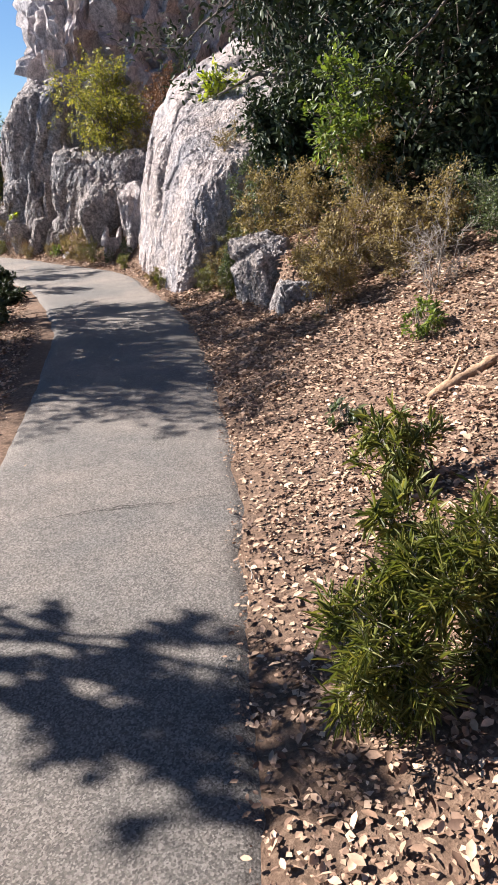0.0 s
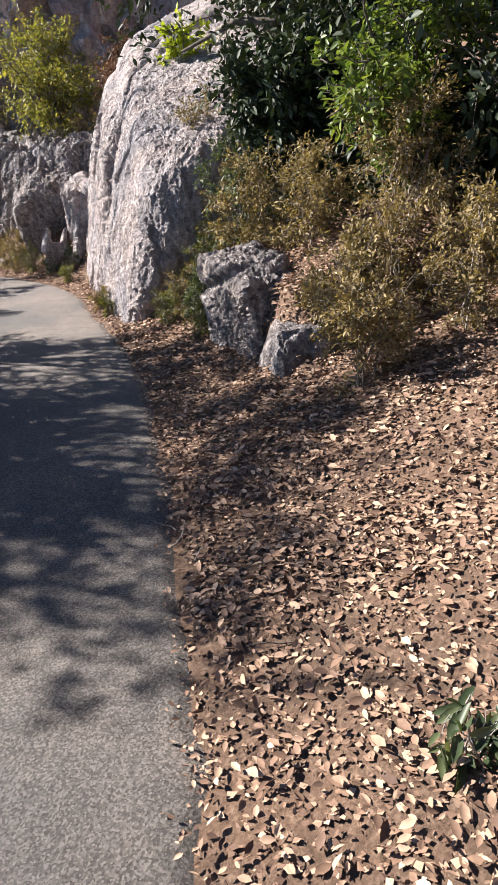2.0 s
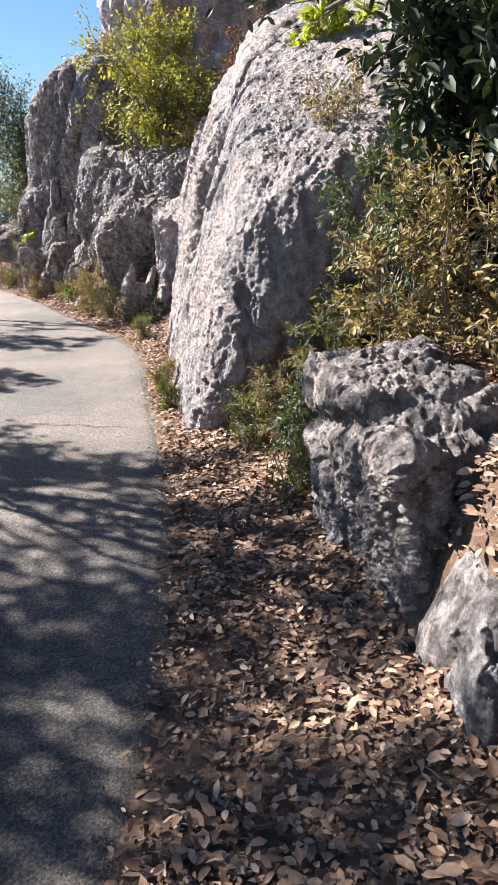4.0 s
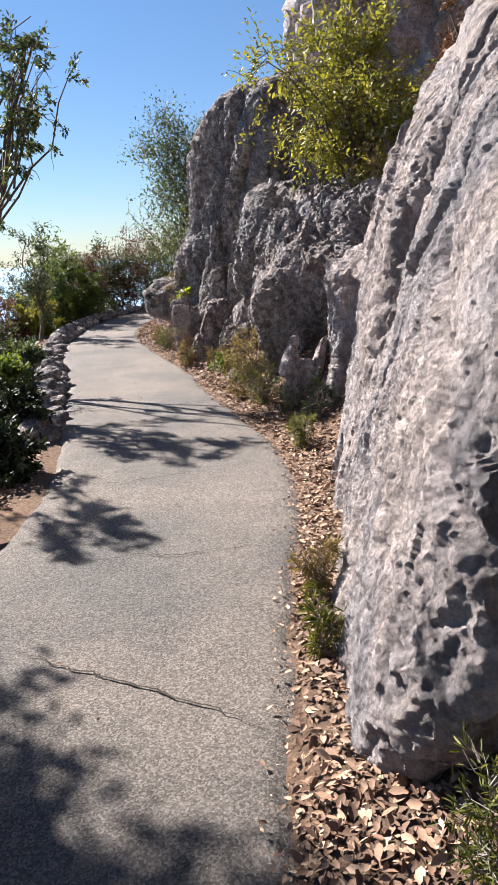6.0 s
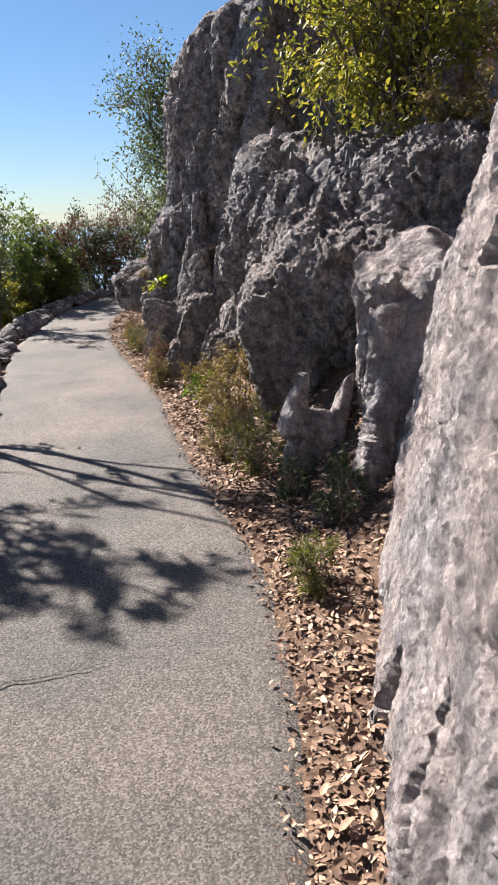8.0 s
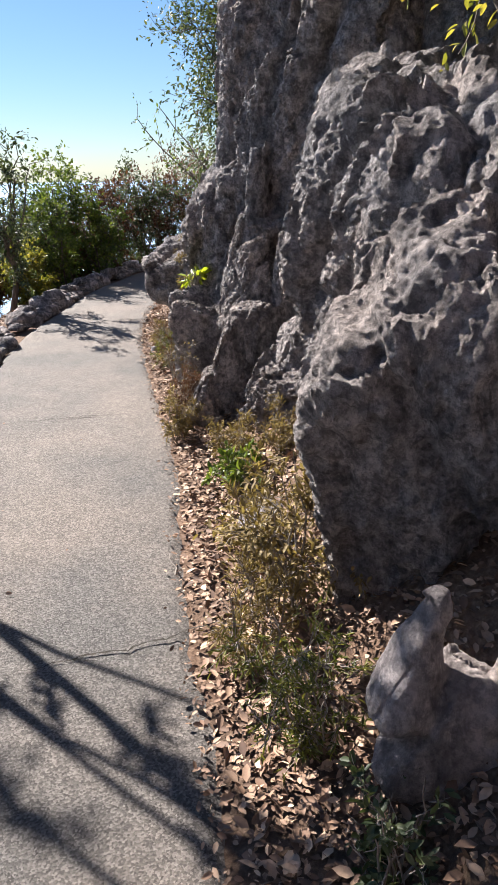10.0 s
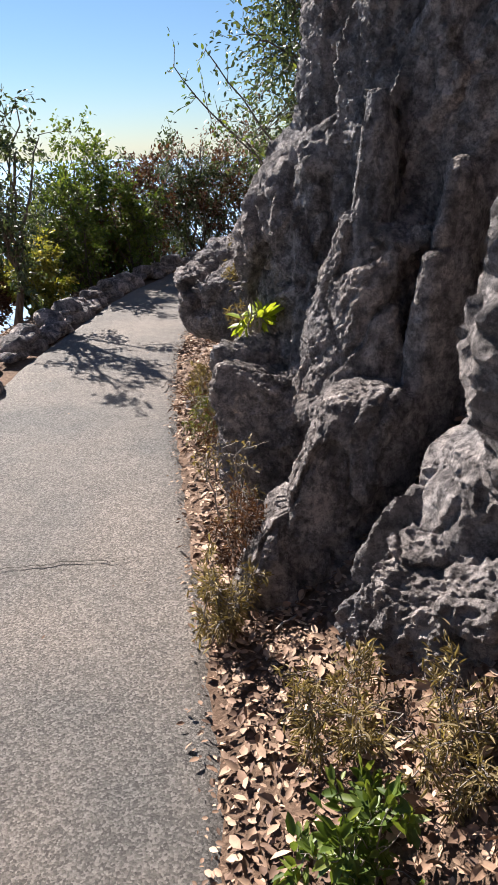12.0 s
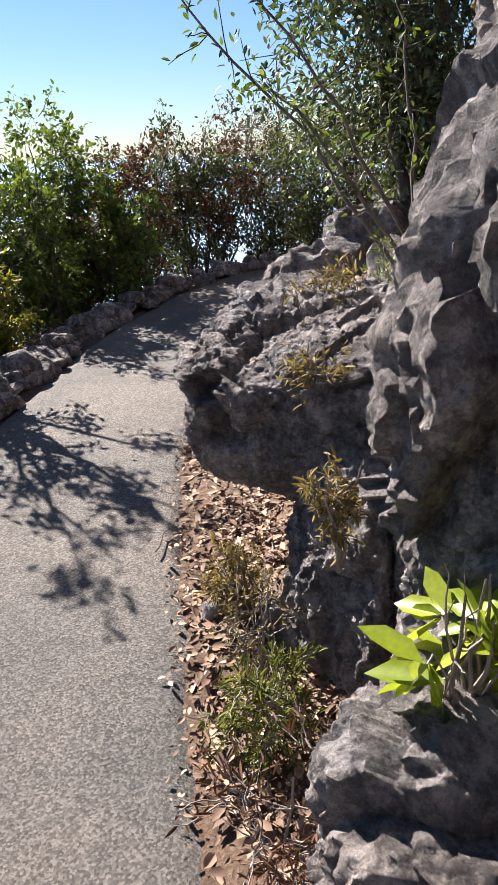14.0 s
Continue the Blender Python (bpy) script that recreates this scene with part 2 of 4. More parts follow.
def lump(seed, level, centre, half, turn=0.0, lean=(0.0, 0.0), k=4.0, taper=0.0, cuts=7, craggy=1.0, tilt=(0.0, 0.0), broken=1.0):
    """One craggy mass of stone: a rounded block, chopped by flat breaks, leaning and furrowed. half: its half sizes."""
    v, f = sphere(level)
    rng = np.random.RandomState(seed)
    m = np.array(Euler((radians(tilt[0]), radians(tilt[1]), radians(turn))).to_matrix())
    v = v + 0.62 * (np.array((-0.80, -0.52, 0.30)) @ m)
    v = v / np.linalg.norm(v, axis=1)[:, None]
    p = v / ((np.abs(v) ** k).sum(1) ** (1 / k))[:, None]
    for _ in range(cuts):
        n = rng.normal(size=3)
        n[2] = abs(n[2]) * 0.8
        n /= np.linalg.norm(n)
        reach = (p @ n).max() * rng.uniform(0.62, 0.85)
        p = p - np.maximum(p @ n - reach, 0)[:, None] * n * 0.88
    half = np.array(half, float)
    out = v / half
    out /= np.linalg.norm(out, axis=1)[:, None]
    p = p * half
    p[:, :2] *= (1 - taper * (p[:, 2] / half[2] * 0.5 + 0.5))[:, None]
    p, out = p @ m.T, out @ m.T
    p[:, 0] += lean[0] * p[:, 2]
    p[:, 1] += lean[1] * p[:, 2]
    p += np.array(centre, float)
    size = min(1.0, (half.min() * 1.5) ** 0.65)
    return p + out * (relief(p, seed, broken) * size * craggy)[:, None], f


def relief(p, seed, broken=1.0, flute=1.0, rough=1.0):
    """How far weathered limestone stands proud or hollow at the rows of p: breaks, cracks, upright flutes, pits and grit."""
    q = p * (1, 1, 0.55) + 0.11 * np.stack([fbm(p * 2.2, 3, seed + 20 + k) for k in range(3)], 1)
    w, s1 = worley(q * 1.7 + seed, seed)
    w2, s2 = worley(q * 4.9 + seed, seed + 9)
    d = 0.06 * fbm(q * 1.1, 2, seed) + broken * (0.15 * s1 + 0.05 * s2)
    d -= broken * (0.03 * (1 - smooth(0.0, 0.07, w[:, 1] - w[:, 0])) + 0.012 * (1 - smooth(0.0, 0.10, w2[:, 1] - w2[:, 0])))
    d += flute * 0.035 * fbm(q * (4.5, 4.5, 2.6), 4, seed + 3, True)
    return d + rough * (0.034 * fbm(p * (11, 11, 8), 4, seed + 5, True) + 0.024 * fbm(p * 26, 3, seed + 7, True))


def crag(seed, level, centre, planes, sharp=16.0, craggy=1.0, broken=1.0, flute=1.0, rough=1.0, creases=()):
    """One mass of stone bounded by broken faces. planes: (outward normal, a point on the face); creases: (point, normal, depth, width) of clefts."""
    v, f = sphere(level)
    v = v + 0.62 * np.array((-0.76, -0.58, 0.28))
    v = v / np.linalg.norm(v, axis=1)[:, None]
    c = np.array(centre, float)
    total, out = np.zeros(len(v)), np.zeros((len(v), 3))
    for n, at in planes:
        n = np.array(n, float) / np.linalg.norm(n)
        near = np.maximum(v @ n / max((np.array(at, float) - c) @ n, 0.05), 0) ** sharp
        total += near
        out += near[:, None] * n
    p = c + v * (total ** (-1 / sharp))[:, None]
    out /= np.linalg.norm(out, axis=1)[:, None] + 1e-9
    d = relief(p, seed, broken, flute, rough) * craggy
    for at, n, deep, wide in creases:
        n = np.array(n, float) / np.linalg.norm(n)
        off = (p - np.array(at, float)) @ n + 0.07 * fbm(p * 2.6, 4, seed + 31)
        along = smooth(-0.5, 0.1, fbm(p * 0.9 + 7, 2, seed + 33))
        d -= deep * along * np.exp(-(off / wide) ** 2)
    return p + out * d[:, None], f


def rock(name, lumps, mat, label, category="rock", group=""):
    """One outcrop or boulder; where it has several masses, each is a part."""
    made = []
    for spec in lumps:
        me = mesh_from(name, *(crag if "planes" in spec else lump)(**spec), mat)
        me.set_sharp_from_angle(angle=radians(42))
        made.append(me)
    if len(made) == 1:
        return tagged(new(name, made[0]), label, category, group)
    root = tagged(new(name), label, category, group)
    for me in made:
        part("rock_mass", me, root)
    return root


# leaf outline: six points round a bent blade
BLADE = np.array([(0, 0, 0), (0.22, 0.30, 0.05), (0.20, 0.68, 0.03), (0, 1, -0.10), (-0.20, 0.68, 0.03), (-0.22, 0.30, 0.05)])
FOLD = [(0, 1, 2, 3), (0, 3, 4, 5)]


def leaves_mesh(name, at, ahead, up, size, mat, width=1.0, curl=1.0):
    """Many leaves in one mesh: rows of places, pointing directions, face directions and lengths."""
    n = len(at)
    ahead = ahead / np.linalg.norm(ahead, axis=1)[:, None]
    side = np.cross(ahead, up)
    side /= np.linalg.norm(side, axis=1)[:, None] + 1e-9
    upn = np.cross(side, ahead)
    b = BLADE * (width, 1, curl)
    v = at[:, None] + size[:, None, None] * (b[None, :, 0:1] * side[:, None] + b[None, :, 1:2] * ahead[:, None] + b[None, :, 2:3] * upn[:, None])
    f = (np.arange(n) * 6)[:, None, None] + np.array(FOLD)[None]
    return mesh_from(name, v.reshape(-1, 3), f.reshape(-1, 4), mat, True)


def tubes_mesh(name, lines, mat, sides=5):
    """Tapered round branches: each line is points and radii."""
    verts, faces, base = [], [], 0
    most = sides
    for pts, rad in lines:
        sides = most if max(rad) > 0.012 else 3
        ring = np.arange(sides) * 2 * np.pi / sides
        pts, rad = np.asarray(pts, float), np.asarray(rad, float)
        d = np.gradient(pts, axis=0)
        d /= np.linalg.norm(d, axis=1)[:, None] + 1e-9
        ref = np.array((0.31, 0.17, 0.93)) if abs(d[:, 2]).mean() < 0.8 else np.array((0.9, 0.3, 0.1))
        a = np.cross(d, ref)
        a /= np.linalg.norm(a, axis=1)[:, None] + 1e-9
        b = np.cross(d, a)
        v = pts[:, None] + rad[:, None, None] * (np.cos(ring)[None, :, None] * a[:, None] + np.sin(ring)[None, :, None] * b[:, None])
        verts.append(v.reshape(-1, 3))
        k = len(pts)
        i = np.arange(k - 1)[:, None] * sides + np.arange(sides)[None]
        j = np.arange(k - 1)[:, None] * sides + (np.arange(sides) + 1)[None] % sides
        faces.append((np.stack([i, j, j + sides, i + sides], -1) + base).reshape(-1, 4))
        base += k * sides
    return mesh_from(name, np.concatenate(verts), np.concatenate(faces), mat)


def bent(a, b, k, rng, wobble, sag=0.0):
    """A wavering line from a to b."""
    a, b = np.asarray(a, float), np.asarray(b, float)
    u = np.linspace(0, 1, k)[:, None]
    off = np.cumsum(rng.normal(size=(k, 3)), axis=0)
    off -= u * off[-1]
    long = np.linalg.norm(b - a)
    line = a + (b - a) * u + off * wobble * long / k
    line[:, 2] += sag * long * np.sin(np.pi * u[:, 0])
    return line


def plant(name, label, category, base, crown, spread, seed, leaf_mat, bark_mat=None, limbs=9, twigs=90, leaves=3000, leaf=0.05,
          trunk=0.07, width=1.0, gaps=0.15, group="", droop=0.2, stems=1, loose=0.13, thin=0.006):
    """A tree or shrub: tapered stems, limbs and twigs, and a crown of single leaves with gaps and an uneven outline.
    base: its foot; crown: the crown's centre; spread: the crown's half sizes."""
    rng = np.random.RandomState(seed)
    base, crown, spread = (np.array(v, float) for v in (base, crown, spread))
    root = new(name)
    root.location = base
    tagged(root, label, category, group)
    lines, ends = [], []
    hubs = []
    for s in range(stems):
        foot = np.array((rng.normal(), rng.normal(), -1.0)) * (0.06 * (stems > 1) * spread[0], 0.06 * (stems > 1) * spread[1], 0.12)
        top = crown - base + spread * (rng.uniform(-1, 1, 3) * (0.5 if stems > 1 else 0.12)) + (0, 0, 0.35 * spread[2])
        line = bent(foot, top, 9, rng, 0.25)
        rad = trunk * np.linspace(1, 0.25, 9)
        rad[0] *= 1.35
        lines.append((line, rad))
        hubs.append((line, rad))
    tips = []
    for i in range(limbs):
        line, rad = hubs[i % stems]
        k = rng.randint(3, 8) if stems == 1 else rng.randint(1, 8)
        d = rng.normal(size=3)
        d /= np.linalg.norm(d)
        end = crown - base + spread * d * rng.uniform(0.5, 0.95)
        l = bent(line[k], end, 7, rng, 0.3, 0.08)
        r = rad[k] * 0.6 * np.linspace(1, 0.25, 7)
        lines.append((l, r))
        tips.append(l)
    shoots = []
    for i in range(twigs):
        l = tips[rng.randint(len(tips))] if rng.rand() < 0.85 or not limbs else hubs[rng.randint(stems)][0]
        k = rng.randint(2, len(l))
        d = rng.normal(size=3) + (0, 0, 0.25)
        d /= np.linalg.norm(d)
        start = l[k]
        out = (start - (crown - base)) / spread
        d = d + 0.8 * out / (np.linalg.norm(out) + 0.3)
        d /= np.linalg.norm(d)
        end = start + d * spread.mean() * rng.uniform(0.18, 0.5)
        t = bent(start, end, 5, rng, 0.3, -0.05)
        shoots.append(t)
        lines.append((t, np.linspace(1, 0.35, 5) * thin))
    part("trunk" if trunk > 0.03 else "stem", tubes_mesh(name, lines, bark_mat or BARK), root)
    if leaves:
        keep = [s for s in range(len(shoots)) if rng.rand() > gaps]
        which = np.array(keep)[rng.randint(0, len(keep), leaves)]
        u = rng.uniform(0.15, 1.05, leaves)
        arr = np.array(shoots)
        seg = np.clip((u * 4).astype(int), 0, 3)
        fr = (u * 4 - seg)[:, None]
        at = arr[which, seg] * (1 - fr) + arr[which, seg + 1] * fr
        at = at + rng.normal(size=(leaves, 3)) * loose * spread.mean() * 0.35
        ahead = (arr[which, 4] - arr[which, 0])
        ahead /= np.linalg.norm(ahead, axis=1)[:, None] + 1e-9
        ahead = ahead + rng.normal(size=(leaves, 3)) * 0.8 - (0, 0, droop)
        up = rng.normal(size=(leaves, 3)) * 0.55 + (0, 0, 1.0)
        size = leaf * rng.uniform(0.6, 1.3, leaves)
        part("crown", leaves_mesh(name, at, ahead, up, size, leaf_mat, width), root)
    return root


# ---- the line of the path ----
LINE = np.array([(-2.6, -6, 1.7), (-1.75, -2.5, 1.6), (-1.25, 0.2, 1.6), (-0.62, 3.0, 1.6), (-0.42, 4.2, 1.6), (-0.16, 6.4, 1.65), (-0.06, 8.2, 1.65),
                 (-0.2, 10.2, 1.65), (-0.46, 12.3, 1.75), (-1.34, 14.5, 1.6), (-1.93, 16.0, 1.55), (-2.7, 17.6, 1.45), (-3.4, 19.2, 1.35),
                 (-3.85, 20.7, 1.2), (-4.15, 22.3, 1.25), (-4.2, 24.1, 1.3), (-3.8, 25.7, 1.4), (-2.8, 26.9, 1.5), (-1.2, 27.8, 1.5), (2.0, 28.6, 1.5)])


def spline(points, step):
    """A smooth line through the points, in even steps."""
    p = np.concatenate([points[:1] * 2 - points[1:2], points, points[-1:] * 2 - points[-2:-1]])
    out = []
    for a, b, c, d in zip(p[:-3], p[1:-2], p[2:-1], p[3:]):
        k = max(2, int(np.linalg.norm(c[:2] - b[:2]) / step))
        u = (np.arange(k) / k)[:, None]
        out.append(0.5 * (2 * b + (c - a) * u + (2 * a - 5 * b + 4 * c - d) * u**2 + (3 * b - a - 3 * c + d) * u**3))
    return np.concatenate(out + [points[-1:]])


WAY = spline(LINE, 0.09)
HEAD = np.gradient(WAY[:, :2], axis=0)
HEAD /= np.linalg.norm(HEAD, axis=1)[:, None]
RIGHT = np.stack([HEAD[:, 1], -HEAD[:, 0]], 1)


def beside(x, y):
    """How far the places lie outside the path's edge, to the right (+) or left (-), and the nearest step of the path."""
    q = np.stack([np.asarray(x, float).ravel(), np.asarray(y, float).ravel()], 1)
    k = np.concatenate([((c[:, 0:1] - WAY[None, ::5, 0]) ** 2 + (c[:, 1:2] - WAY[None, ::5, 1]) ** 2).argmin(1) for c in np.array_split(q, max(1, len(q) // 4000))])
    k = np.clip(k[:, None] * 5 + np.arange(-5, 6)[None], 0, len(WAY) - 1)
    k = np.take_along_axis(k, ((q[:, None] - WAY[k, :2]) ** 2).sum(-1).argmin(1)[:, None], 1)[:, 0]
    lat = ((q - WAY[k, :2]) * RIGHT[k]).sum(1)
    far = np.linalg.norm(q - WAY[k, :2], axis=1)
    lat = np.where(far > np.abs(lat) + 0.05, np.sign(lat) * far, lat)
    return np.sign(lat) * np.maximum(np.abs(lat) - WAY[k, 2] / 2, 0), k


def height(x, y):
    """The height of the ground."""
    d, k = beside(x, y)
    y = np.asarray(y, float).ravel()
    p = flat(x, y)
    r = np.maximum(d, 0)
    bank = 0.45 * smooth(1.5, 1.72, p[:, 0]) * smooth(6.1, 6.7, y) * (1 - smooth(8.4, 9.2, y)) + 0.14 * r + 0.105 * np.minimum(r, 1.9) ** 2 + 0.22 * np.maximum(r - 1.9, 0) + 0.35 * np.maximum(r - 4.5, 0)
    steep = 0.2 * np.minimum(r, 1) + 0.8 * np.maximum(np.minimum(r, 2.8) - 0.4, 0) + 0.12 * np.minimum(np.maximum(r - 2.8, 0), 8) + 0.6 * np.maximum(r - 10, 0)
    mixed = smooth(8.2, 11.5, y)
    z = bank * (1 - mixed) + steep * mixed
    z = np.minimum(z, 30 + 0.02 * r)
    l = np.maximum(-d, 0)
    z = z - 0.55 * np.maximum(l - 0.75, 0) - 0.1 * np.minimum(l, 0.75)
    z = np.maximum(z, -75)
    away = smooth(0.0, 0.5, np.abs(d))
    z += away * (0.05 * fbm(p * 1.3, 4, 5) + 0.02 * fbm(p * 6, 3, 8)) + 0.6 * smooth(5, 20, np.abs(d)) * fbm(p * 0.15, 4, 3)
    return z - 0.02 - 0.012 * (np.abs(d) < 0.02)


# ---- ground, water, path ----


def build_ground():
    def axis(a, b, step):
        inner = np.arange(a, b, step)
        grow = np.cumsum(step * 1.22 ** np.arange(1, 60))
        grow = grow[grow < 4600]
        return np.concatenate([a - grow[::-1], inner, b + grow])
    xs, ys = axis(-6.5, 4.5, 0.085), axis(-1.5, 27.5, 0.085)
    X, Y = np.meshgrid(xs, ys, indexing="ij")
    Z = height(X, Y)
    n, k = X.shape
    i = (np.arange(n - 1)[:, None] * k + np.arange(k - 1)[None]).ravel()
    f = np.stack([i, i + k, i + k + 1, i + 1], 1)
    me = mesh_from("ground", np.stack([X.ravel(), Y.ravel(), Z], 1), f, SOIL)
    tagged(new("ground", me), "dry brown hillside soil beside the path", "ground", kind="structure")


def build_path():
    across = 26
    u = np.linspace(-1, 1, across)
    s = np.arange(len(WAY))
    rag_r = 0.09 * fbm(flat(s * 0.09 * 2.2, 0 * s), 5, 31)
    rag_l = 0.05 * fbm(flat(s * 0.09 * 1.6, 0 * s + 50), 4, 32)
    half = WAY[:, 2] / 2
    off = np.where(u[None] > 0, u[None] * (half + rag_r)[:, None], u[None] * (half + rag_l)[:, None])
    xy = WAY[:, None, :2] + RIGHT[:, None] * off[..., None]
    flatxy = xy.reshape(-1, 2)
    z = 0.006 * fbm(flat(flatxy[:, 0] * 1.2, flatxy[:, 1] * 1.2), 4, 40)
    z = z + np.tile(0.012 * (1 - np.abs(u) ** 6) - 0.012 - 0.03 * (np.abs(u) > 0.999), len(WAY))
    k = across
    i = (np.arange(len(WAY) - 1)[:, None] * k + np.arange(k - 1)[None]).ravel()
    f = np.stack([i, i + 1, i + k + 1, i + k], 1)
    me = mesh_from("road", np.concatenate([flatxy, z[:, None]], 1), f, ASPHALT)
    tagged(new("road", me), "narrow sun-bleached asphalt footpath with fine cracks", "path", kind="structure")


def build_water():
    m, nt, bsdf = material("haze_toned_sea", 1.0)
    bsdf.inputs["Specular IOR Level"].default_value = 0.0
    # Distance haze is mixed into this pale base colour.
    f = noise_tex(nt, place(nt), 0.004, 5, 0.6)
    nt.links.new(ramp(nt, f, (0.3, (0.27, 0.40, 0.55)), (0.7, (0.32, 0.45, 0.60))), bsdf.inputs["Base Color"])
    ang = np.linspace(0, 2 * np.pi, 97)[:-1]
    v = [(0, 0, -60)] + [(4700 * math.cos(a), 4700 * math.sin(a), -60) for a in ang]
    f = [(0, i + 1, (i + 1) % 96 + 1) for i in range(96)]
    tagged(new("water", mesh_from("water", v, f, m, False)), "pale blue sea far below the hillside, haze put into its colour", "sea", kind="structure")


build_ground()
build_path()
build_water()

# ---- rocks ----
def block(seed, level, corner, z, wide, deep, turn=-20.0, **more):
    """Sizes of a mass whose near corner stands at corner: z from foot to top, wide along its shaded front, deep along its lit side."""
    a = radians(turn)
    mid = np.array(corner, float) + wide / 2 * np.array((math.cos(a), math.sin(a))) + deep / 2 * np.array((-math.sin(a), math.cos(a)))
    return dict(seed=seed, level=level, centre=(mid[0], mid[1], (z[0] + z[1]) / 2), half=(wide * 0.53, deep * 0.53, (z[1] - z[0]) * 0.52), turn=turn,
                **{"k": 6.0, "cuts": 3, **more})


rock("limestone_outcrop", [
    dict(seed=3, level=8, centre=(2.0, 10.9, 0.9), craggy=0.75, broken=0.3, flute=0.9, rough=0.75, sharp=18, planes=[
        ((-0.98, -0.03, 0.2), (0.84, 10.0, 0.0)), ((-1, -0.02, 0.38), (1.10, 11.0, 1.25)), ((-0.35, -0.40, 1.0), (1.6, 11.4, 2.48)),
        ((-0.75, -0.6, 0.15), (0.95, 9.25, 0.2)), ((0.3, -0.485, -0.435), (1.0, 9.08, 0.22)), ((0.12, -1, 0.15), (1.6, 8.98, 0.95)),
        ((1, 0, 0), (3.3, 11, 1)), ((-0.25, 1, 0.1), (0.8, 12.95, 0.5)), ((0, 0, -1), (2, 11, -0.5))],
        creases=[((1.08, 10.8, 1.25), (0.18, -1.12, 0.6), 0.10, 0.07), ((1.0, 12.0, 0.9), (0.1, -0.75, 0.66), 0.09, 0.06),
                 ((1.2, 11.9, 1.7), (0.1, -0.9, 0.42), 0.07, 0.05), ((1.3, 9.4, 1.0), (0.1, -0.6, 0.8), 0.05, 0.04)]),
    dict(seed=6, level=7, centre=(2.3, 12.2, 1.3), craggy=0.75, broken=0.4, planes=[
        ((-1, 0.05, 0.36), (1.25, 12.4, 2.05)), ((-1, 0.0, 0.12), (0.86, 12.5, 0.3)), ((-0.5, -0.3, 1), (1.5, 12.4, 2.45)), ((-0.5, 1, 0.1), (1.0, 13.25, 0.8)), ((1, 0, 0), (3.4, 12, 1)),
        ((0, -1, 0.1), (2, 11.2, 1)), ((0, 0, -1), (2, 12, -0.4))]),
], ROCK_PALE, "pale pinkish limestone outcrop leaning over the path edge", "rock")
rock("rock_pillar", [dict(seed=7, level=6, centre=(1.0, 13.8, 0.5), craggy=0.8, broken=0.7, planes=[
    ((-1, -0.1, 0.05), (0.70, 13.6, 0.5)), ((0.1, -1, 0.15), (0.9, 13.42, 0.4)), ((-0.5, -0.4, 1), (0.78, 13.9, 1.26)), ((0, 1, 0), (1, 14.1, 0.5)),
    ((1, 0, 0.3), (1.35, 13.8, 0.5)), ((0, 0, -1), (1, 13.8, -0.3))])],
     ROCK_PALE, "upright pale limestone pillar beside the outcrop", "rock")
rock("boulder", [dict(seed=11, level=6, centre=(0.44, 14.04, 0.28), half=(0.24, 0.16, 0.20), k=4, cuts=5, taper=0.2, turn=8, craggy=0.9),
                 dict(seed=12, level=5, centre=(0.31, 14.0, 0.50), half=(0.075, 0.09, 0.17), k=3, cuts=6, taper=0.75, lean=(0.25, 0.2), turn=28, craggy=0.8),
                 dict(seed=14, level=5, centre=(0.57, 14.06, 0.50), half=(0.06, 0.09, 0.18), k=3, cuts=6, taper=0.75, lean=(0.3, 0.3), turn=28, craggy=0.8)],
     ROCK_PALE, "low jagged pale limestone boulder with two points", "rock")
rock("limestone_block", [dict(seed=13, level=7, centre=(0.6, 15.1, 0.6), craggy=0.75, broken=0.7, sharp=20, planes=[
    ((-0.12, -1, -0.2), (-0.02, 14.5, 1.0)), ((-1, 0.12, -0.12), (-0.10, 14.6, 0.9)), ((-0.8, -0.1, 0.6), (-0.04, 14.5, 1.06)), ((-0.1, -0.45, 1), (0.45, 14.62, 1.42)),
    ((1, 0, 0), (1.7, 15, 1)), ((0, 1, 0), (1, 15.9, 1)), ((0, 0, -1), (1, 15, -0.4))],
    creases=[((0.3, 14.5, 0.9), (0.8, 0, 0.5), 0.05, 0.05), ((0.5, 14.5, 1.25), (0.2, 0, 1), 0.05, 0.05)])],
     ROCK_GREY, "large dark grey limestone block with a sloping top", "rock")
rock("limestone_crag", [dict(seed=17, level=7, centre=(0.8, 16.2, 0.9), craggy=1.0, sharp=16, planes=[
    ((-0.9, -0.35, 0.25), (-0.36, 16.5, 1.85)), ((0, -0.15, 1), (0.2, 15.7, 1.98)), ((-0.1, -1, 0.25), (0.5, 14.82, 1.5)), ((-0.9, 0.5, 0.1), (-0.42, 16.75, 1.4)), ((-0.9, -0.35, -0.15), (-0.24, 16.05, 1.0)),
    ((1, 0, 0), (2.6, 16, 1)), ((0, 1, 0), (1, 17.4, 1)), ((0, 0, -1), (1, 16, -0.3))],
    creases=[((0.0, 15.6, 1.4), (-0.3, 0.75, 0.6), 0.12, 0.07), ((0.5, 14.9, 1.6), (0.9, 0.2, 0.3), 0.10, 0.06), ((-0.2, 16.1, 1.5), (0.2, 0.9, 0.35), 0.09, 0.06)]),
    dict(seed=18, level=7, centre=(1.6, 15.3, 0.9), craggy=1.1, planes=[
        ((-0.2, -1, 0.1), (0.9, 14.66, 1.4)), ((-1, -0.1, 0.3), (0.7, 15, 1.5)), ((0.05, -0.2, 1), (1.2, 14.9, 1.9)), ((1, 0, 0), (2.8, 15, 1)), ((0, 1, 0), (1.6, 16.3, 1)),
        ((0, 0, -1), (1.6, 15, -0.3))])],
     ROCK_GREY, "grey limestone crag with stepped ledges above a block", "rock")
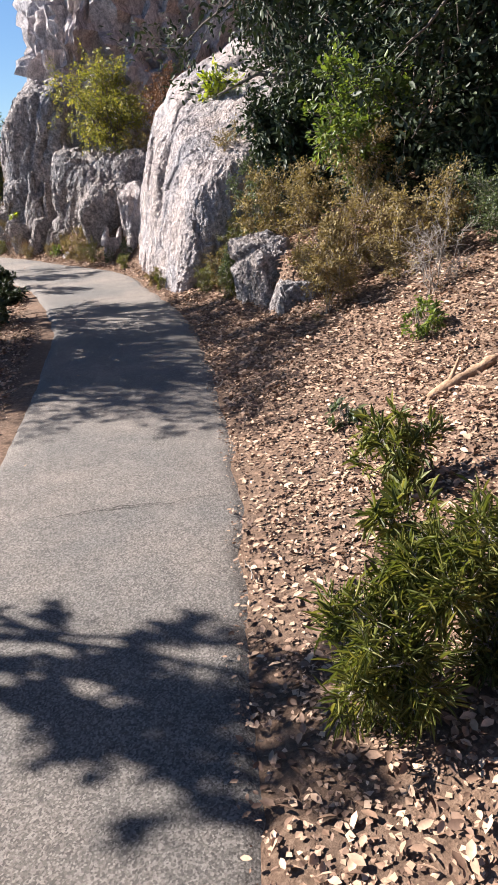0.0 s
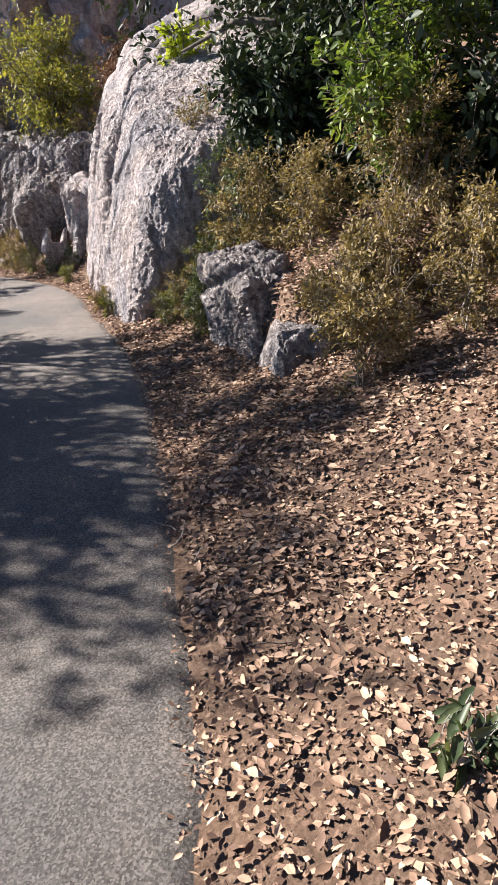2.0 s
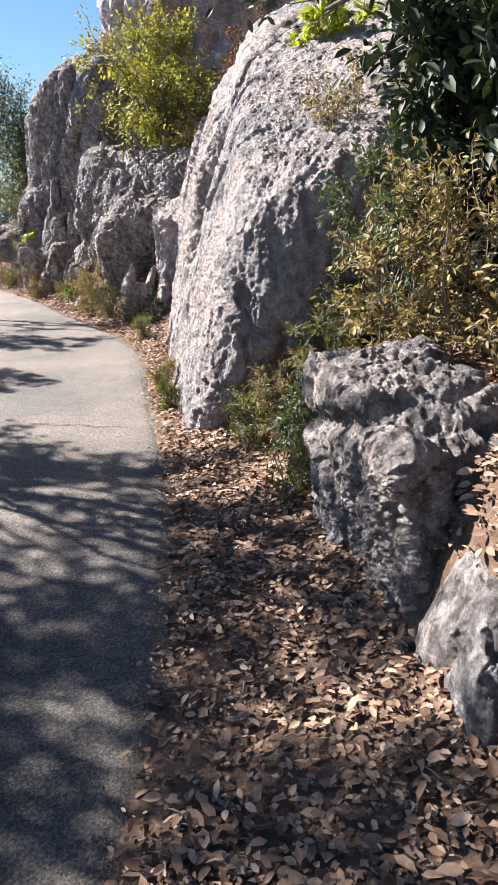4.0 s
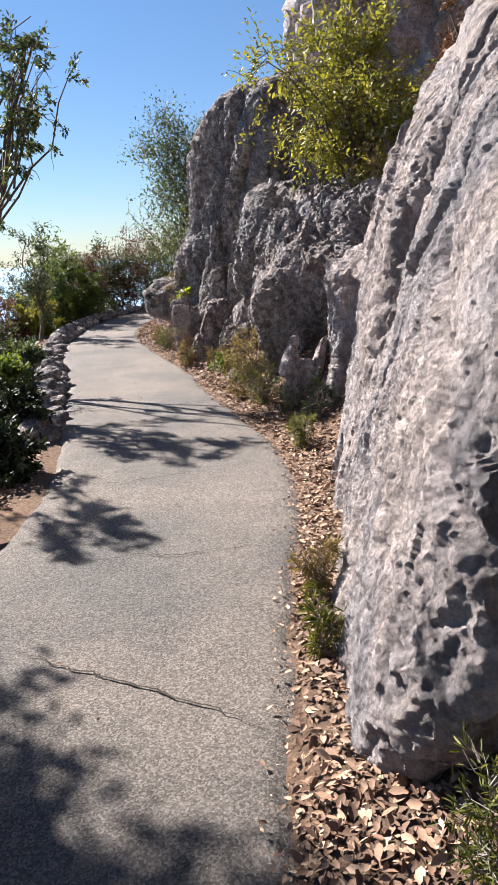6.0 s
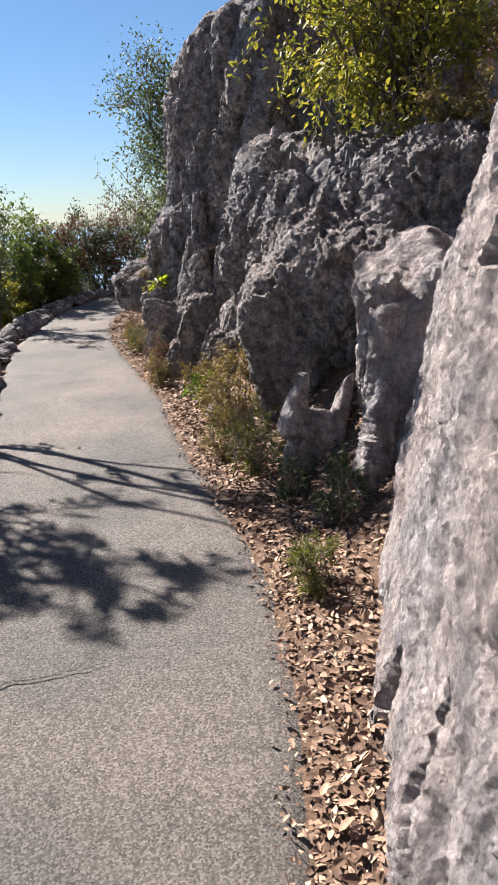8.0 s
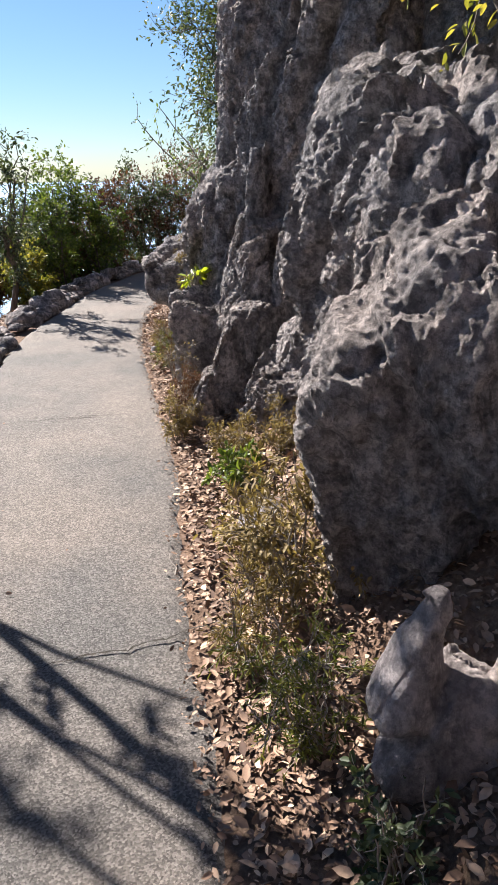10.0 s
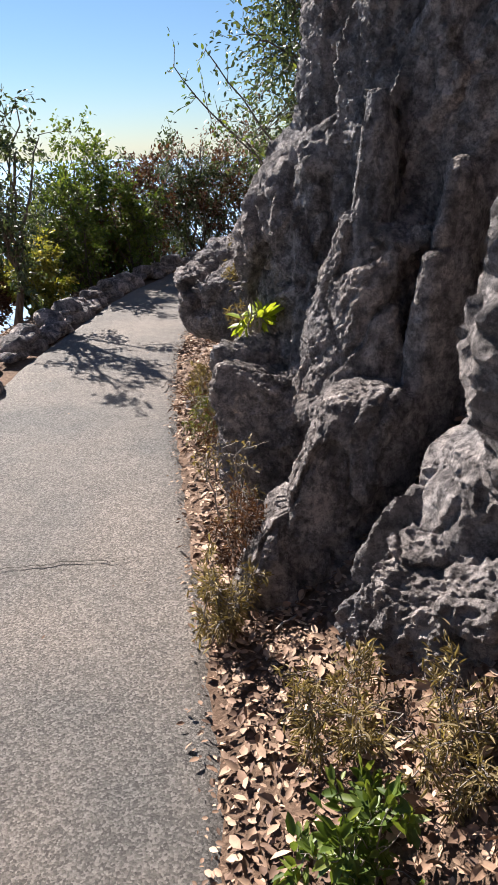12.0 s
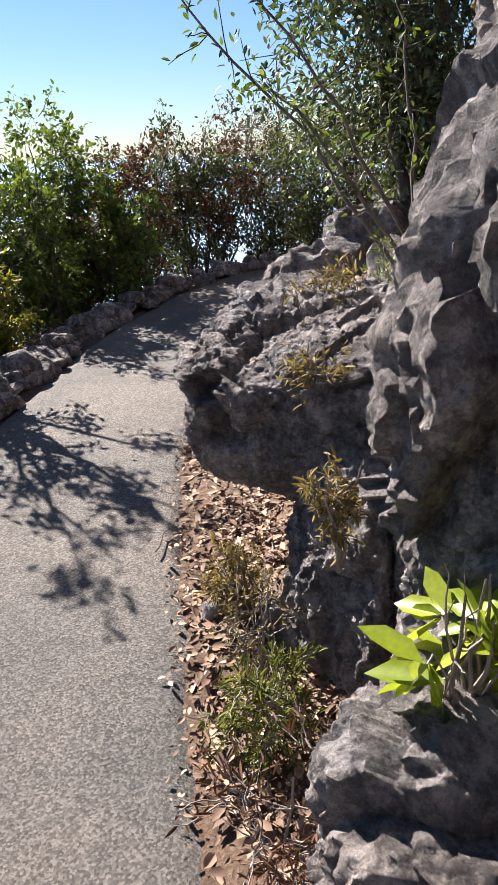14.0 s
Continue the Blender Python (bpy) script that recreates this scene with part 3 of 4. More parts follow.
rock("limestone_tower", [
    dict(seed=24, level=7, centre=(-1.3, 18.35, 0.6), craggy=0.8, broken=0.6, planes=[
        ((-0.5, -0.87, 0.0), (-1.5, 17.80, 1.2)), ((-1, 0.12, -0.05), (-1.66, 17.85, 1.0)), ((-0.8, -0.2, 0.6), (-1.56, 17.95, 1.52)), ((-0.2, -0.4, 1), (-1.3, 18.0, 1.74)),
        ((0.8, -0.6, 0.05), (-1.2, 17.72, 1.2)), ((0, 1, 0), (-1.4, 19.4, 1)), ((0, 0, -1), (-1.4, 18, -0.5))]),
    dict(seed=23, level=7, centre=(-0.7, 18.3, 1.9), craggy=0.8, broken=0.75, sharp=18, planes=[
        ((-0.5, -0.87, 0.05), (-1.35, 17.84, 1.8)), ((-0.15, -1, 0.06), (-0.5, 17.38, 2.0)), ((-1, -0.1, 0.06), (-1.42, 18.1, 2.2)), ((-0.8, -0.05, 0.6), (-1.10, 18.4, 3.2)),
        ((-0.1, -0.2, 1), (-0.5, 18.3, 3.6)), ((1, -0.3, 0.12), (-0.08, 17.3, 2.66)), ((0, 1, 0), (-0.7, 19.7, 2)), ((0, 0, -1), (-0.7, 18.3, -0.5))],
        creases=[((-0.9, 17.4, 2.2), (0.9, -0.3, -0.28), 0.10, 0.06), ((-0.45, 17.2, 2.6), (0.9, -0.2, -0.4), 0.09, 0.06), ((-1.2, 17.6, 2.7), (0.5, -0.2, 0.85), 0.06, 0.05)]),
    dict(seed=25, level=7, centre=(0.4, 18.1, 1.2), craggy=1.1, planes=[
        ((-0.1, -1, 0.1), (0.3, 17.4, 1.5)), ((-1, 0, 0.1), (-0.4, 18, 1.5)), ((0, -0.2, 1), (0.3, 17.6, 2.75)), ((1, 0, 0), (1.6, 18, 1)), ((0, 1, 0), (0.4, 19.4, 1)),
        ((0, 0, -1), (0.4, 18, -0.3))])],
     ROCK_GREY, "tall dark grey limestone tower rising beside the path", "rock")
rock("boulder", [block(28, 6, (-1.10, 17.35), (1.1, 1.78), 0.17, 0.3, -10, k=3.5, taper=0.4, cuts=5, craggy=1.1)],
     ROCK_GREY, "rounded limestone knob on the face of the tower", "rock")
rock("limestone_column", [block(29, 7, (-0.83, 17.17), (0.1, 1.54), 0.15, 0.5, -24, k=4, cuts=5, craggy=1.2, taper=0.2, lean=(0.03, 0.03))],
     ROCK_GREY, "narrow knobbly limestone column against the tower", "rock")
rock("limestone_column", [block(31, 7, (-1.13, 17.24), (0.62, 1.42), 0.33, 0.45, 14, lean=(0.16, 0.25), k=4.5, cuts=5, craggy=1.35)],
     ROCK_GREY, "rough pitted limestone column against the tower", "rock")
rock("boulder", [block(37, 7, (-1.22, 16.85), (-0.1, 0.78), 0.42, 0.32, 12, lean=(0.34, 0.2), k=4.5, cuts=6, craggy=1.3)],
     ROCK_GREY, "rough grey boulder at the foot of the limestone columns", "rock")
rock("boulder", [block(41, 7, (-0.98, 16.57), (-0.12, 0.56), 0.9, 0.6, -27, tilt=(20, -8), k=4.5, cuts=6, craggy=1.2)],
     ROCK_GREY, "low wide grey boulder at the path edge", "rock")
rock("boulder", [dict(seed=42, level=5, centre=(-0.34, 16.75, 0.68), half=(0.28, 0.25, 0.24), turn=5, k=4, cuts=7, craggy=1.2)],
     ROCK_GREY, "pitted grey boulder resting on a lower boulder", "rock")
rock("limestone_ledge", [block(43, 7, (-1.68, 17.48), (-0.2, 0.82), 0.7, 0.75, -22, k=5.5, cuts=5, craggy=1.25, tilt=(5, -4))],
     ROCK_GREY, "grey limestone ledge with a leafy plant on top", "rock")
rock("overhanging_boulder", [block(47, 7, (-2.52, 18.85), (0.42, 1.02), 1.0, 0.9, -6, k=4, cuts=3, craggy=0.9, lean=(-0.12, -0.1)),
                             block(48, 7, (-2.2, 18.75), (-0.2, 0.72), 0.9, 1.0, -25, k=4, cuts=3)],
     ROCK_GREY, "weathered grey boulder jutting over the path edge", "rock")
rock("upright_slab", [dict(seed=53, level=7, centre=(1.68, 7.3, 0.3), craggy=0.8, broken=0.45, planes=[
    ((-1, -0.12, -0.12), (1.42, 7.5, 0.6)), ((-0.1, -0.15, 1), (1.5, 7.4, 0.80)), ((0.1, 1, 0), (1.6, 7.8, 0.5)), ((0.25, -1, 0.15), (1.6, 6.92, 0.5)), ((1, 0, 0.2), (1.95, 7.3, 0.4)),
    ((0, 0, -1), (1.8, 7.3, -0.3))], creases=[((1.5, 7.3, 0.7), (0, 0.25, 1), 0.07, 0.04), ((1.5, 7.25, 0.4), (0, 1, 0.1), 0.08, 0.04)])],
     ROCK_GREY, "upright grey limestone ledge in the leaf litter", "rock")
rock("stone_block", [dict(seed=59, level=5, centre=(1.68, 6.5, 0.24), half=(0.22, 0.28, 0.27), turn=15, k=6, cuts=3, craggy=0.8)],
     ROCK_GREY, "square grey limestone block in the leaf litter", "rock")
rock("cliff", [dict(seed=61, level=6, centre=(7.25, 24.6, 4.6), half=(7.6, 3.0, 8.0), turn=-4, lean=(0.0, 0.05), k=6, cuts=7, craggy=4.0)],
     ROCK_PALE, "high pale limestone cliff above the wooded slope", "cliff")
rock("boulder", [dict(seed=73, level=5, centre=(-2.55, 21.9, 0.3), half=(0.5, 0.6, 0.5), turn=20, k=4, cuts=6),
                 dict(seed=74, level=5, centre=(-2.3, 22.3, 0.8), half=(0.45, 0.5, 0.35), turn=10, k=4, cuts=6)],
     ROCK_GREY, "stacked grey boulders at the inside of the bend", "rock")
rock("boulder", [dict(seed=75, level=5, centre=(-1.7, 20.4, 0.5), half=(0.55, 0.6, 0.5), turn=20, k=4, cuts=6)],
     ROCK_GREY, "broken grey boulder on the slope behind the tower", "rock")
for sx, sy, sz, sr in ((-0.42, 15.42, 0.06, 0.11), (-0.5, 15.6, 0.05, 0.08), (-0.12, 15.95, 0.12, 0.13), (-0.28, 15.2, 0.05, 0.1)):
    rock("stone", [dict(seed=int(80 + sy * 9), level=5, centre=(sx, sy, sz), half=(sr, sr * 1.3, sr * 0.8), turn=sx * 300, k=4, cuts=7, craggy=0.6)],
         ROCK_PALE, "loose pale limestone in the leaf litter", "stone", "loose stones")
rock("stone", [dict(seed=71, level=4, centre=(-2.36, 18.75, 0.03), half=(0.035, 0.045, 0.04), k=3, cuts=6, craggy=0.25)],
     ROCK_PALE, "small pale stone at the path edge", "stone")


def ground_at(x, y):
    return float(height([x], [y])[0])


# ---- low stone kerb on the open side ----
def build_kerb():
    rng = np.random.RandomState(77)
    root = tagged(new("stone_kerb"), "low kerb of rough pale stones along the drop", "kerb", kind="structure")
    shapes = []
    for k in range(6):
        v, f = lump(seed=200 + k, level=3, centre=(0, 0, 0), half=(0.10 + 0.02 * (k % 3), 0.14 + 0.03 * (k % 2), 0.05 + 0.012 * (k % 3)), k=4.5, cuts=7, craggy=0.5)
        shapes.append(mesh_from("stone", v, f, ROCK_GREY))
    ys = WAY[:, 1]
    for k in range(len(WAY)):
        if not (13.5 < ys[k] < 26.5) or WAY[k, 0] > -0.2 and ys[k] > 24:
            continue
        for row in range(3):
            if rng.rand() > (0.5, 0.4, 0.36)[row]:
                continue
            side = WAY[k, 2] / 2 + 0.10 + (0.0, 0.17, 0.09)[row] + rng.normal() * 0.03
            x, y = WAY[k, :2] - RIGHT[k] * side
            ob = new("stone", shapes[rng.randint(6)])
            ob.parent = root
            ob.matrix_basis = pose(x, y, (0.03, 0.01, 0.10)[row] + rng.normal() * 0.015, *(rng.normal(size=2) * 11), rng.uniform(0, 360))
            ob.scale = Vector((1, 1, 1)) * rng.uniform(0.55, 1.0)


build_kerb()

# ---- trees ----
FOOT = -0.05
def tree(name, label, x, y, crown, spread, seed, mat, **more):
    return plant(name, label, more.pop("category", "tree"), (x, y, ground_at(x, y) + FOOT), crown, spread, seed, mat, **more)


tree("oak_tree", "large evergreen oak with dense dark green leaves", 3.6, 9.3, (3.0, 8.9, 3.5), (2.2, 1.8, 1.9), 301, OAK, limbs=34, twigs=520, leaves=23000,
     leaf=0.088, trunk=0.17, width=0.9, gaps=0.05, loose=0.16)
tree("oak_tree", "evergreen oak with glossy leaves over the bank", 4.4, 6.6, (3.8, 6.3, 2.9), (1.8, 1.8, 1.6), 302, OAK, limbs=34, twigs=520, leaves=23000,
     leaf=0.088, trunk=0.14, width=0.9, gaps=0.05, loose=0.16)
tree("oak_tree", "evergreen oak in deep shade up the slope", 6.2, 9.0, (5.8, 9.2, 4.2), (2.0, 2.0, 2.0), 303, OAK, limbs=22, twigs=300, leaves=14000,
     leaf=0.085, trunk=0.16, width=0.9, gaps=0.08, loose=0.18)
# Lit branches of the oak; the brighter FRESH leaf colour adds to the sunlight.
tree("lit_oak_spray", "sunlit oak foliage hanging in front, made with brighter leaves", 2.9, 7.2, (2.4, 6.35, 2.05), (0.7, 0.5, 0.6), 304, FRESH, category="shrub", limbs=14, twigs=170, leaves=3800,
     leaf=0.062, trunk=0.02, stems=3)
for ux, uy, uz, uw, uh, us in ((3.0, 7.7, 1.55, 0.9, 0.9, 331), (3.7, 6.4, 1.5, 0.9, 0.95, 332), (4.5, 5.4, 1.35, 1.0, 0.95, 333), (3.9, 4.3, 1.3, 0.75, 0.8, 334), (5.2, 6.6, 1.9, 1.1, 1.2, 335), (2.5, 8.7, 1.9, 0.7, 0.7, 336),
                           (4.9, 4.0, 1.5, 0.9, 1.0, 337)):
    tree("oak_thicket", "dense dark evergreen oak thicket at the back of the bank", ux, uy, (ux, uy, uz), (uw, uw, uh), us, OAK, category="shrub", limbs=20, twigs=260, leaves=8500,
         leaf=0.085, trunk=0.025, stems=5, gaps=0.05, loose=0.2, group="oak thicket")
tree("yellowing_tree", "small tree with yellow-green leaves above the rocks", 1.0, 16.4, (0.78, 15.9, 2.95), (1.1, 0.85, 1.0), 305, YELLOW, limbs=30, twigs=460, leaves=11500,
     leaf=0.056, trunk=0.04, stems=4)
tree("dead_shrub", "dead shrub with red-brown dry leaves", 2.0, 14.3, (1.85, 14.1, 2.85), (0.38, 0.4, 0.55), 306, BROWN, category="shrub", limbs=16, twigs=240, leaves=5200,
     leaf=0.045, trunk=0.022, stems=3)
tree("feathery_tree", "slender olive green tree with open twigs behind the tower", -2.1, 22.6, (-2.45, 22.6, 2.75), (1.15, 1.2, 1.75), 307, OLIVE, limbs=32, twigs=560, leaves=17000,
     leaf=0.06, trunk=0.05, gaps=0.15, loose=0.22, stems=3)
# trees on the open side, whose crowns shade the path
tree("path_tree", "small oak leaning over the open side of the path", -4.0, 3.6, (-4.0, 3.5, 3.3), (0.40, 0.6, 0.36), 311, OAK, limbs=13, twigs=130, leaves=3600, leaf=0.07, trunk=0.09)
tree("path_tree", "small oak leaning over the open side of the path", -4.8, 9.1, (-4.5, 8.95, 4.2), (2.0, 2.1, 1.3), 312, OAK, limbs=30, twigs=460, leaves=27000, leaf=0.08, trunk=0.12, gaps=0.12)
tree("path_tree", "small oak leaning over the open side of the path", -4.3, 11.3, (-3.9, 10.9, 3.4), (1.15, 1.0, 0.8), 313, OAK, limbs=18, twigs=200, leaves=4600, leaf=0.075, trunk=0.1, gaps=0.25)
tree("path_tree", "small oak with hanging sunlit sprays beside the path", -4.4, 15.5, (-2.35, 15.45, 3.5), (0.45, 0.6, 0.55), 314, OLIVE, limbs=14, twigs=150, leaves=2800, leaf=0.055, trunk=0.05, gaps=0.4)
tree("path_tree", "small oak leaning over the open side of the path", -5.2, 16.0, (-4.75, 15.6, 2.9), (0.7, 0.8, 0.7), 315, OAK, limbs=7, twigs=60, leaves=800, leaf=0.06, trunk=0.05, gaps=0.45)
tree("path_tree", "small leafy tree standing below the kerb", -5.3, 20.8, (-4.95, 20.8, 1.4), (0.75, 0.8, 0.75), 316, OLIVE, limbs=10, twigs=110, leaves=2600, leaf=0.055, trunk=0.05, gaps=0.2)
# Next crown is added out of view to shade the litter by the outcrop.
tree("path_tree", "small oak leaning over the open side of the path", -3.0, 10.2, (-1.85, 9.5, 3.2), (0.4, 0.9, 0.5), 317, OAK, limbs=12, twigs=110, leaves=2600, leaf=0.065, trunk=0.05, gaps=0.3)
tree("path_tree", "small oak leaning over the open side of the path", -4.6, 13.6, (-4.1, 13.45, 3.0), (0.42, 0.5, 0.35), 319, OAK, limbs=9, twigs=90, leaves=1500, leaf=0.065, trunk=0.04, gaps=0.2)
tree("path_tree", "small oak leaning over the open side of the path", -4.6, 15.0, (-3.75, 14.95, 3.0), (0.75, 0.4, 0.3), 320, OAK, limbs=12, twigs=110, leaves=2000, leaf=0.065, trunk=0.04, gaps=0.2)
# Added crown, out of view overhead, to keep sun off the oaks.
tree("unseen_shade_oak", "tall oak crown added out of view to shade the oaks", 3.4, 10.9, (2.6, 10.4, 5.7), (2.2, 2.2, 1.2), 318, OAK, category="tree", limbs=26, twigs=380, leaves=15000, leaf=0.085, trunk=0.16, gaps=0.1)
# scrub beyond the kerb
SCRUB = [(-2.3, 12.0, -0.1, 0.4, 0.5, OLIVE, "low green shrub at the brink of the path"), (-2.75, 13.3, -0.15, 0.5, 0.5, OLIVE, "low green shrub at the brink of the path"),
         (-3.4, 15.3, -0.2, 0.5, 0.6, FRESH, "green shrub just below the kerb"), (-4.0, 17.2, -0.2, 0.5, 0.6, OLIVE, "green shrub just below the kerb"),
         (-5.7, 22.8, 0.95, 0.55, 0.85, FRESH, "tall bright green shrub beyond the kerb"), (-5.95, 23.6, 1.45, 0.5, 0.8, FRESH, "tall leafy green shrub beyond the kerb"), (-4.9, 28.2, 1.9, 1.2, 1.0, BROWN, "dense brown thicket at the bend"), (-2.9, 29.4, 2.0, 1.3, 1.1, OLIVE, "dense green thicket at the bend"), (-6.4, 21.6, 0.35, 0.6, 0.55, BROWN, "dry brown shrub beyond the kerb"),
         (-5.6, 21.7, 0.35, 0.45, 0.45, YELLOW, "low yellow-green shrub beyond the kerb"), (-5.6, 24.6, 0.9, 0.8, 0.75, BROWN, "dark brown dry shrub beyond the kerb"),
         (-5.3, 25.8, 1.1, 0.7, 0.8, OLIVE, "olive green shrub at the bend"), (-4.6, 26.8, 1.1, 0.9, 0.95, OLIVE, "green shrub at the bend of the path"),
         (-5.3, 23.7, 0.7, 0.5, 0.6, FRESH, "green shrub beyond the kerb"), (-3.4, 28.3, 1.2, 1.1, 1.0, BROWN, "dense dark shrub at the bend of the path"),
         (-4.4, 28.4, 1.6, 1.0, 1.0, FRESH, "light green bush at the bend of the path"), (-1.8, 29.6, 1.6, 1.2, 1.2, OLIVE, "tall green bush beyond the bend"),
         (-6.6, 24.2, 0.6, 0.9, 0.8, OLIVE, "green shrub on the slope below the kerb"), (-6.2, 20.3, 0.1, 0.7, 0.6, OLIVE, "green shrub on the slope below the kerb"),
         (-5.3, 17.9, 0.3, 0.6, 0.6, OLIVE, "dark green shrub below the kerb"), (-4.6, 16.4, 0.2, 0.6, 0.6, OAK, "dark green shrub below the kerb"),
         (-3.6, 14.6, 0.25, 0.6, 0.55, OAK, "dark green shrub below the kerb"), (-2.9, 12.6, 0.15, 0.6, 0.5, OAK, "dark green shrub below the kerb"),
         (-2.5, 10.2, 0.1, 0.6, 0.5, OAK, "dark green shrub below the kerb"), (-2.4, 7.8, 0.15, 0.6, 0.5, OAK, "dark green shrub beside the path"),
         (-6.3, 23.0, 0.7, 0.8, 0.8, OLIVE, "green shrub on the slope below the kerb"), (-7.2, 22.2, 0.3, 0.9, 0.8, BROWN, "dry brown shrub on the slope"),
         (-5.9, 26.6, 1.0, 1.0, 0.9, OLIVE, "olive green shrub at the bend"), (-2.4, 28.6, 1.0, 0.9, 0.9, OLIVE, "dark green shrub at the bend"),
         (-2.2, 24.6, 1.2, 0.9, 1.0, OLIVE, "green bush on the slope inside the bend"), (-1.3, 21.0, 1.6, 0.6, 0.6, DRY, "dry bush on the slope behind the tower"),
         (2.6, 12.6, 2.7, 0.6, 0.5, DRY, "dry bush on the shelf above the outcrop"), (3.2, 14.8, 2.9, 0.9, 0.7, OLIVE, "dark bush on the shelf above the rocks"),
         (2.4, 17.2, 2.9, 0.9, 0.8, BROWN, "dry brown bush on the shelf below the cliff"), (3.2, 10.8, 2.6, 0.8, 0.8, OAK, "dark green bush above the outcrop"),
         (-5.2, 26.4, 1.0, 1.0, 0.9, BROWN, "dark brown dry shrub at the bend"), (-4.1, 27.7, 1.1, 1.1, 0.9, OLIVE, "olive green bush at the bend"),
         (-3.0, 28.2, 1.2, 1.1, 0.9, BROWN, "dark brown dry shrub at the bend"), (-6.1, 25.3, 0.9, 1.0, 0.9, OLIVE, "olive green shrub beyond the kerb"),
         (-6.0, 23.9, 0.5, 0.8, 0.7, BROWN, "brown dry shrub beyond the kerb"), (-7.4, 24.8, 0.5, 1.1, 0.9, OLIVE, "green shrub on the slope below the kerb"),
         (-1.75, 12.2, 0.0, 0.4, 0.35, OAK, "dark green shrub at the path edge"), (-2.35, 13.5, 0.0, 0.45, 0.4, OAK, "dark green shrub at the path edge"),
         (-1.6, 10.9, -0.05, 0.35, 0.3, OAK, "dark green shrub at the path edge"), (-1.75, 9.4, -0.05, 0.4, 0.35, OAK, "dark green shrub at the path edge"),
         (-1.8, 8.2, -0.05, 0.4, 0.35, OLIVE, "dark green shrub at the path edge"), (-1.9, 6.6, -0.05, 0.4, 0.3, OLIVE, "low dark shrub at the path edge"),
         (-6.8, 18.6, 0.0, 0.9, 0.9, OLIVE, "green shrub on the slope below the kerb"), (-0.6, 21.5, 2.6, 0.9, 0.9, YELLOW, "yellow-green shrub on the rocks behind the tower")]
for i, (x, y, z, w, h, mat, label) in enumerate(SCRUB):
    g = ground_at(x, y)
    plant("shrub", label, "shrub", (x, y, g - 0.05), (x, y, (g + z + h) / 2), (w, w, (z + h - g) / 2), 400 + i, mat, limbs=18, twigs=200, leaves=4400, leaf=0.062, trunk=0.02,
          stems=6, gaps=0.15, group="scrub beyond the kerb", thin=0.005)

# ---- dry bushes and weeds on the bank and at the foot of the rocks ----
def bush(name, label, x, y, w, h, seed, mat, leaves=1500, leaf=0.03, twigs=90, bark=None, z=None, width=0.9, **more):
    g = ground_at(x, y) if z is None else z
    return plant(name, label, more.pop("category", "bush"), (x, y, g - 0.03), (x, y, g + h * 0.55), (w, w, h * 0.5), seed, mat, bark or TWIG, limbs=10, twigs=twigs,
                 leaves=leaves, leaf=leaf, trunk=0.008, stems=5, thin=0.0022, width=width, droop=0.0, **more)


bush("dry_bush", "dry yellow bush on the leaf-covered bank", 1.78, 5.6, 0.40, 0.85, 501, DRY, 5600, 0.03, 240)
bush("dry_bush", "dry yellow bush on the leaf-covered bank", 2.35, 6.2, 0.4, 0.7, 502, DRY, 3500, 0.03, 160)
bush("dry_bush", "yellowing bush on the leaf-covered bank", 2.2, 7.4, 0.45, 0.8, 503, DRY, 3800, 0.034, 160)
bush("dry_bush", "yellowing bush on the leaf-covered bank", 2.9, 7.2, 0.5, 0.8, 504, DRY, 3400, 0.034, 160)
bush("twig_bush", "bare grey twiggy bush on the bank", 2.3, 4.55, 0.36, 0.75, 505, DRY, 160, 0.03, 380)
bush("weed", "green leafy weed on the bank", 1.85, 3.9, 0.2, 0.32, 506, FRESH, 700, 0.04, 50)
for vx, vy, vw, vh, vs, vm, vl in ((2.75, 5.3, 0.45, 0.8, 561, DRY, "dry yellow bush at the back of the bank"), (3.1, 4.7, 0.45, 0.75, 562, OLIVE, "dull green bush at the back of the bank"),
                                   (2.75, 3.9, 0.38, 0.6, 563, TWIG_LEAF, "grey-brown dry bush at the back of the bank"), (3.3, 3.7, 0.5, 0.8, 564, DRY, "dry bush at the back of the bank"),
                                   (2.55, 6.6, 0.5, 0.95, 565, DRY, "tall dry yellow bush beside the ledge"), (3.2, 5.8, 0.5, 0.9, 566, OLIVE, "dull green bush below the oaks"),
                                   (1.95, 6.25, 0.3, 0.75, 567, DRY, "dry yellow bush behind the stone block"), (2.1, 7.9, 0.4, 0.9, 568, DRY, "dry yellow bush behind the ledge"),
                                   (2.4, 5.5, 0.35, 0.75, 569, DRY, "dry golden bush on the bank")):
    bush("dry_bush", vl, vx, vy, vw, vh, vs, vm, 4200, 0.032, 220)
bush("weed", "low green weed with lance-shaped leaves", 0.6, 1.72, 0.16, 0.3, 570, WEED, 420, 0.085, 60, width=0.4)
bush("weed", "green leafy weed in the leaf litter", 0.93, 3.2, 0.12, 0.2, 507, OLIVE, 130, 0.075, 20, width=0.7)
bush("weed", "tall narrow-leaved green weed", 0.8, 2.2, 0.18, 0.46, 508, WEED, 800, 0.08, 80, width=0.4)
bush("weed", "dense feathery green weed at the path edge", 0.16, 0.92, 0.24, 0.48, 509, WEED, 3600, 0.07, 280, width=0.14)
bush("weed", "dense feathery green weed at the path edge", 0.46, 1.0, 0.26, 0.55, 510, WEED, 3600, 0.07, 280, width=0.14)
bush("dry_bush", "dry golden bush at the foot of the rocks", -0.1, 14.75, 0.28, 0.7, 511, DRY, 2400, 0.03, 130)
bush("weed", "green weed at the foot of the rocks", 0.3, 13.75, 0.16, 0.3, 512, OLIVE, 400, 0.035, 60)
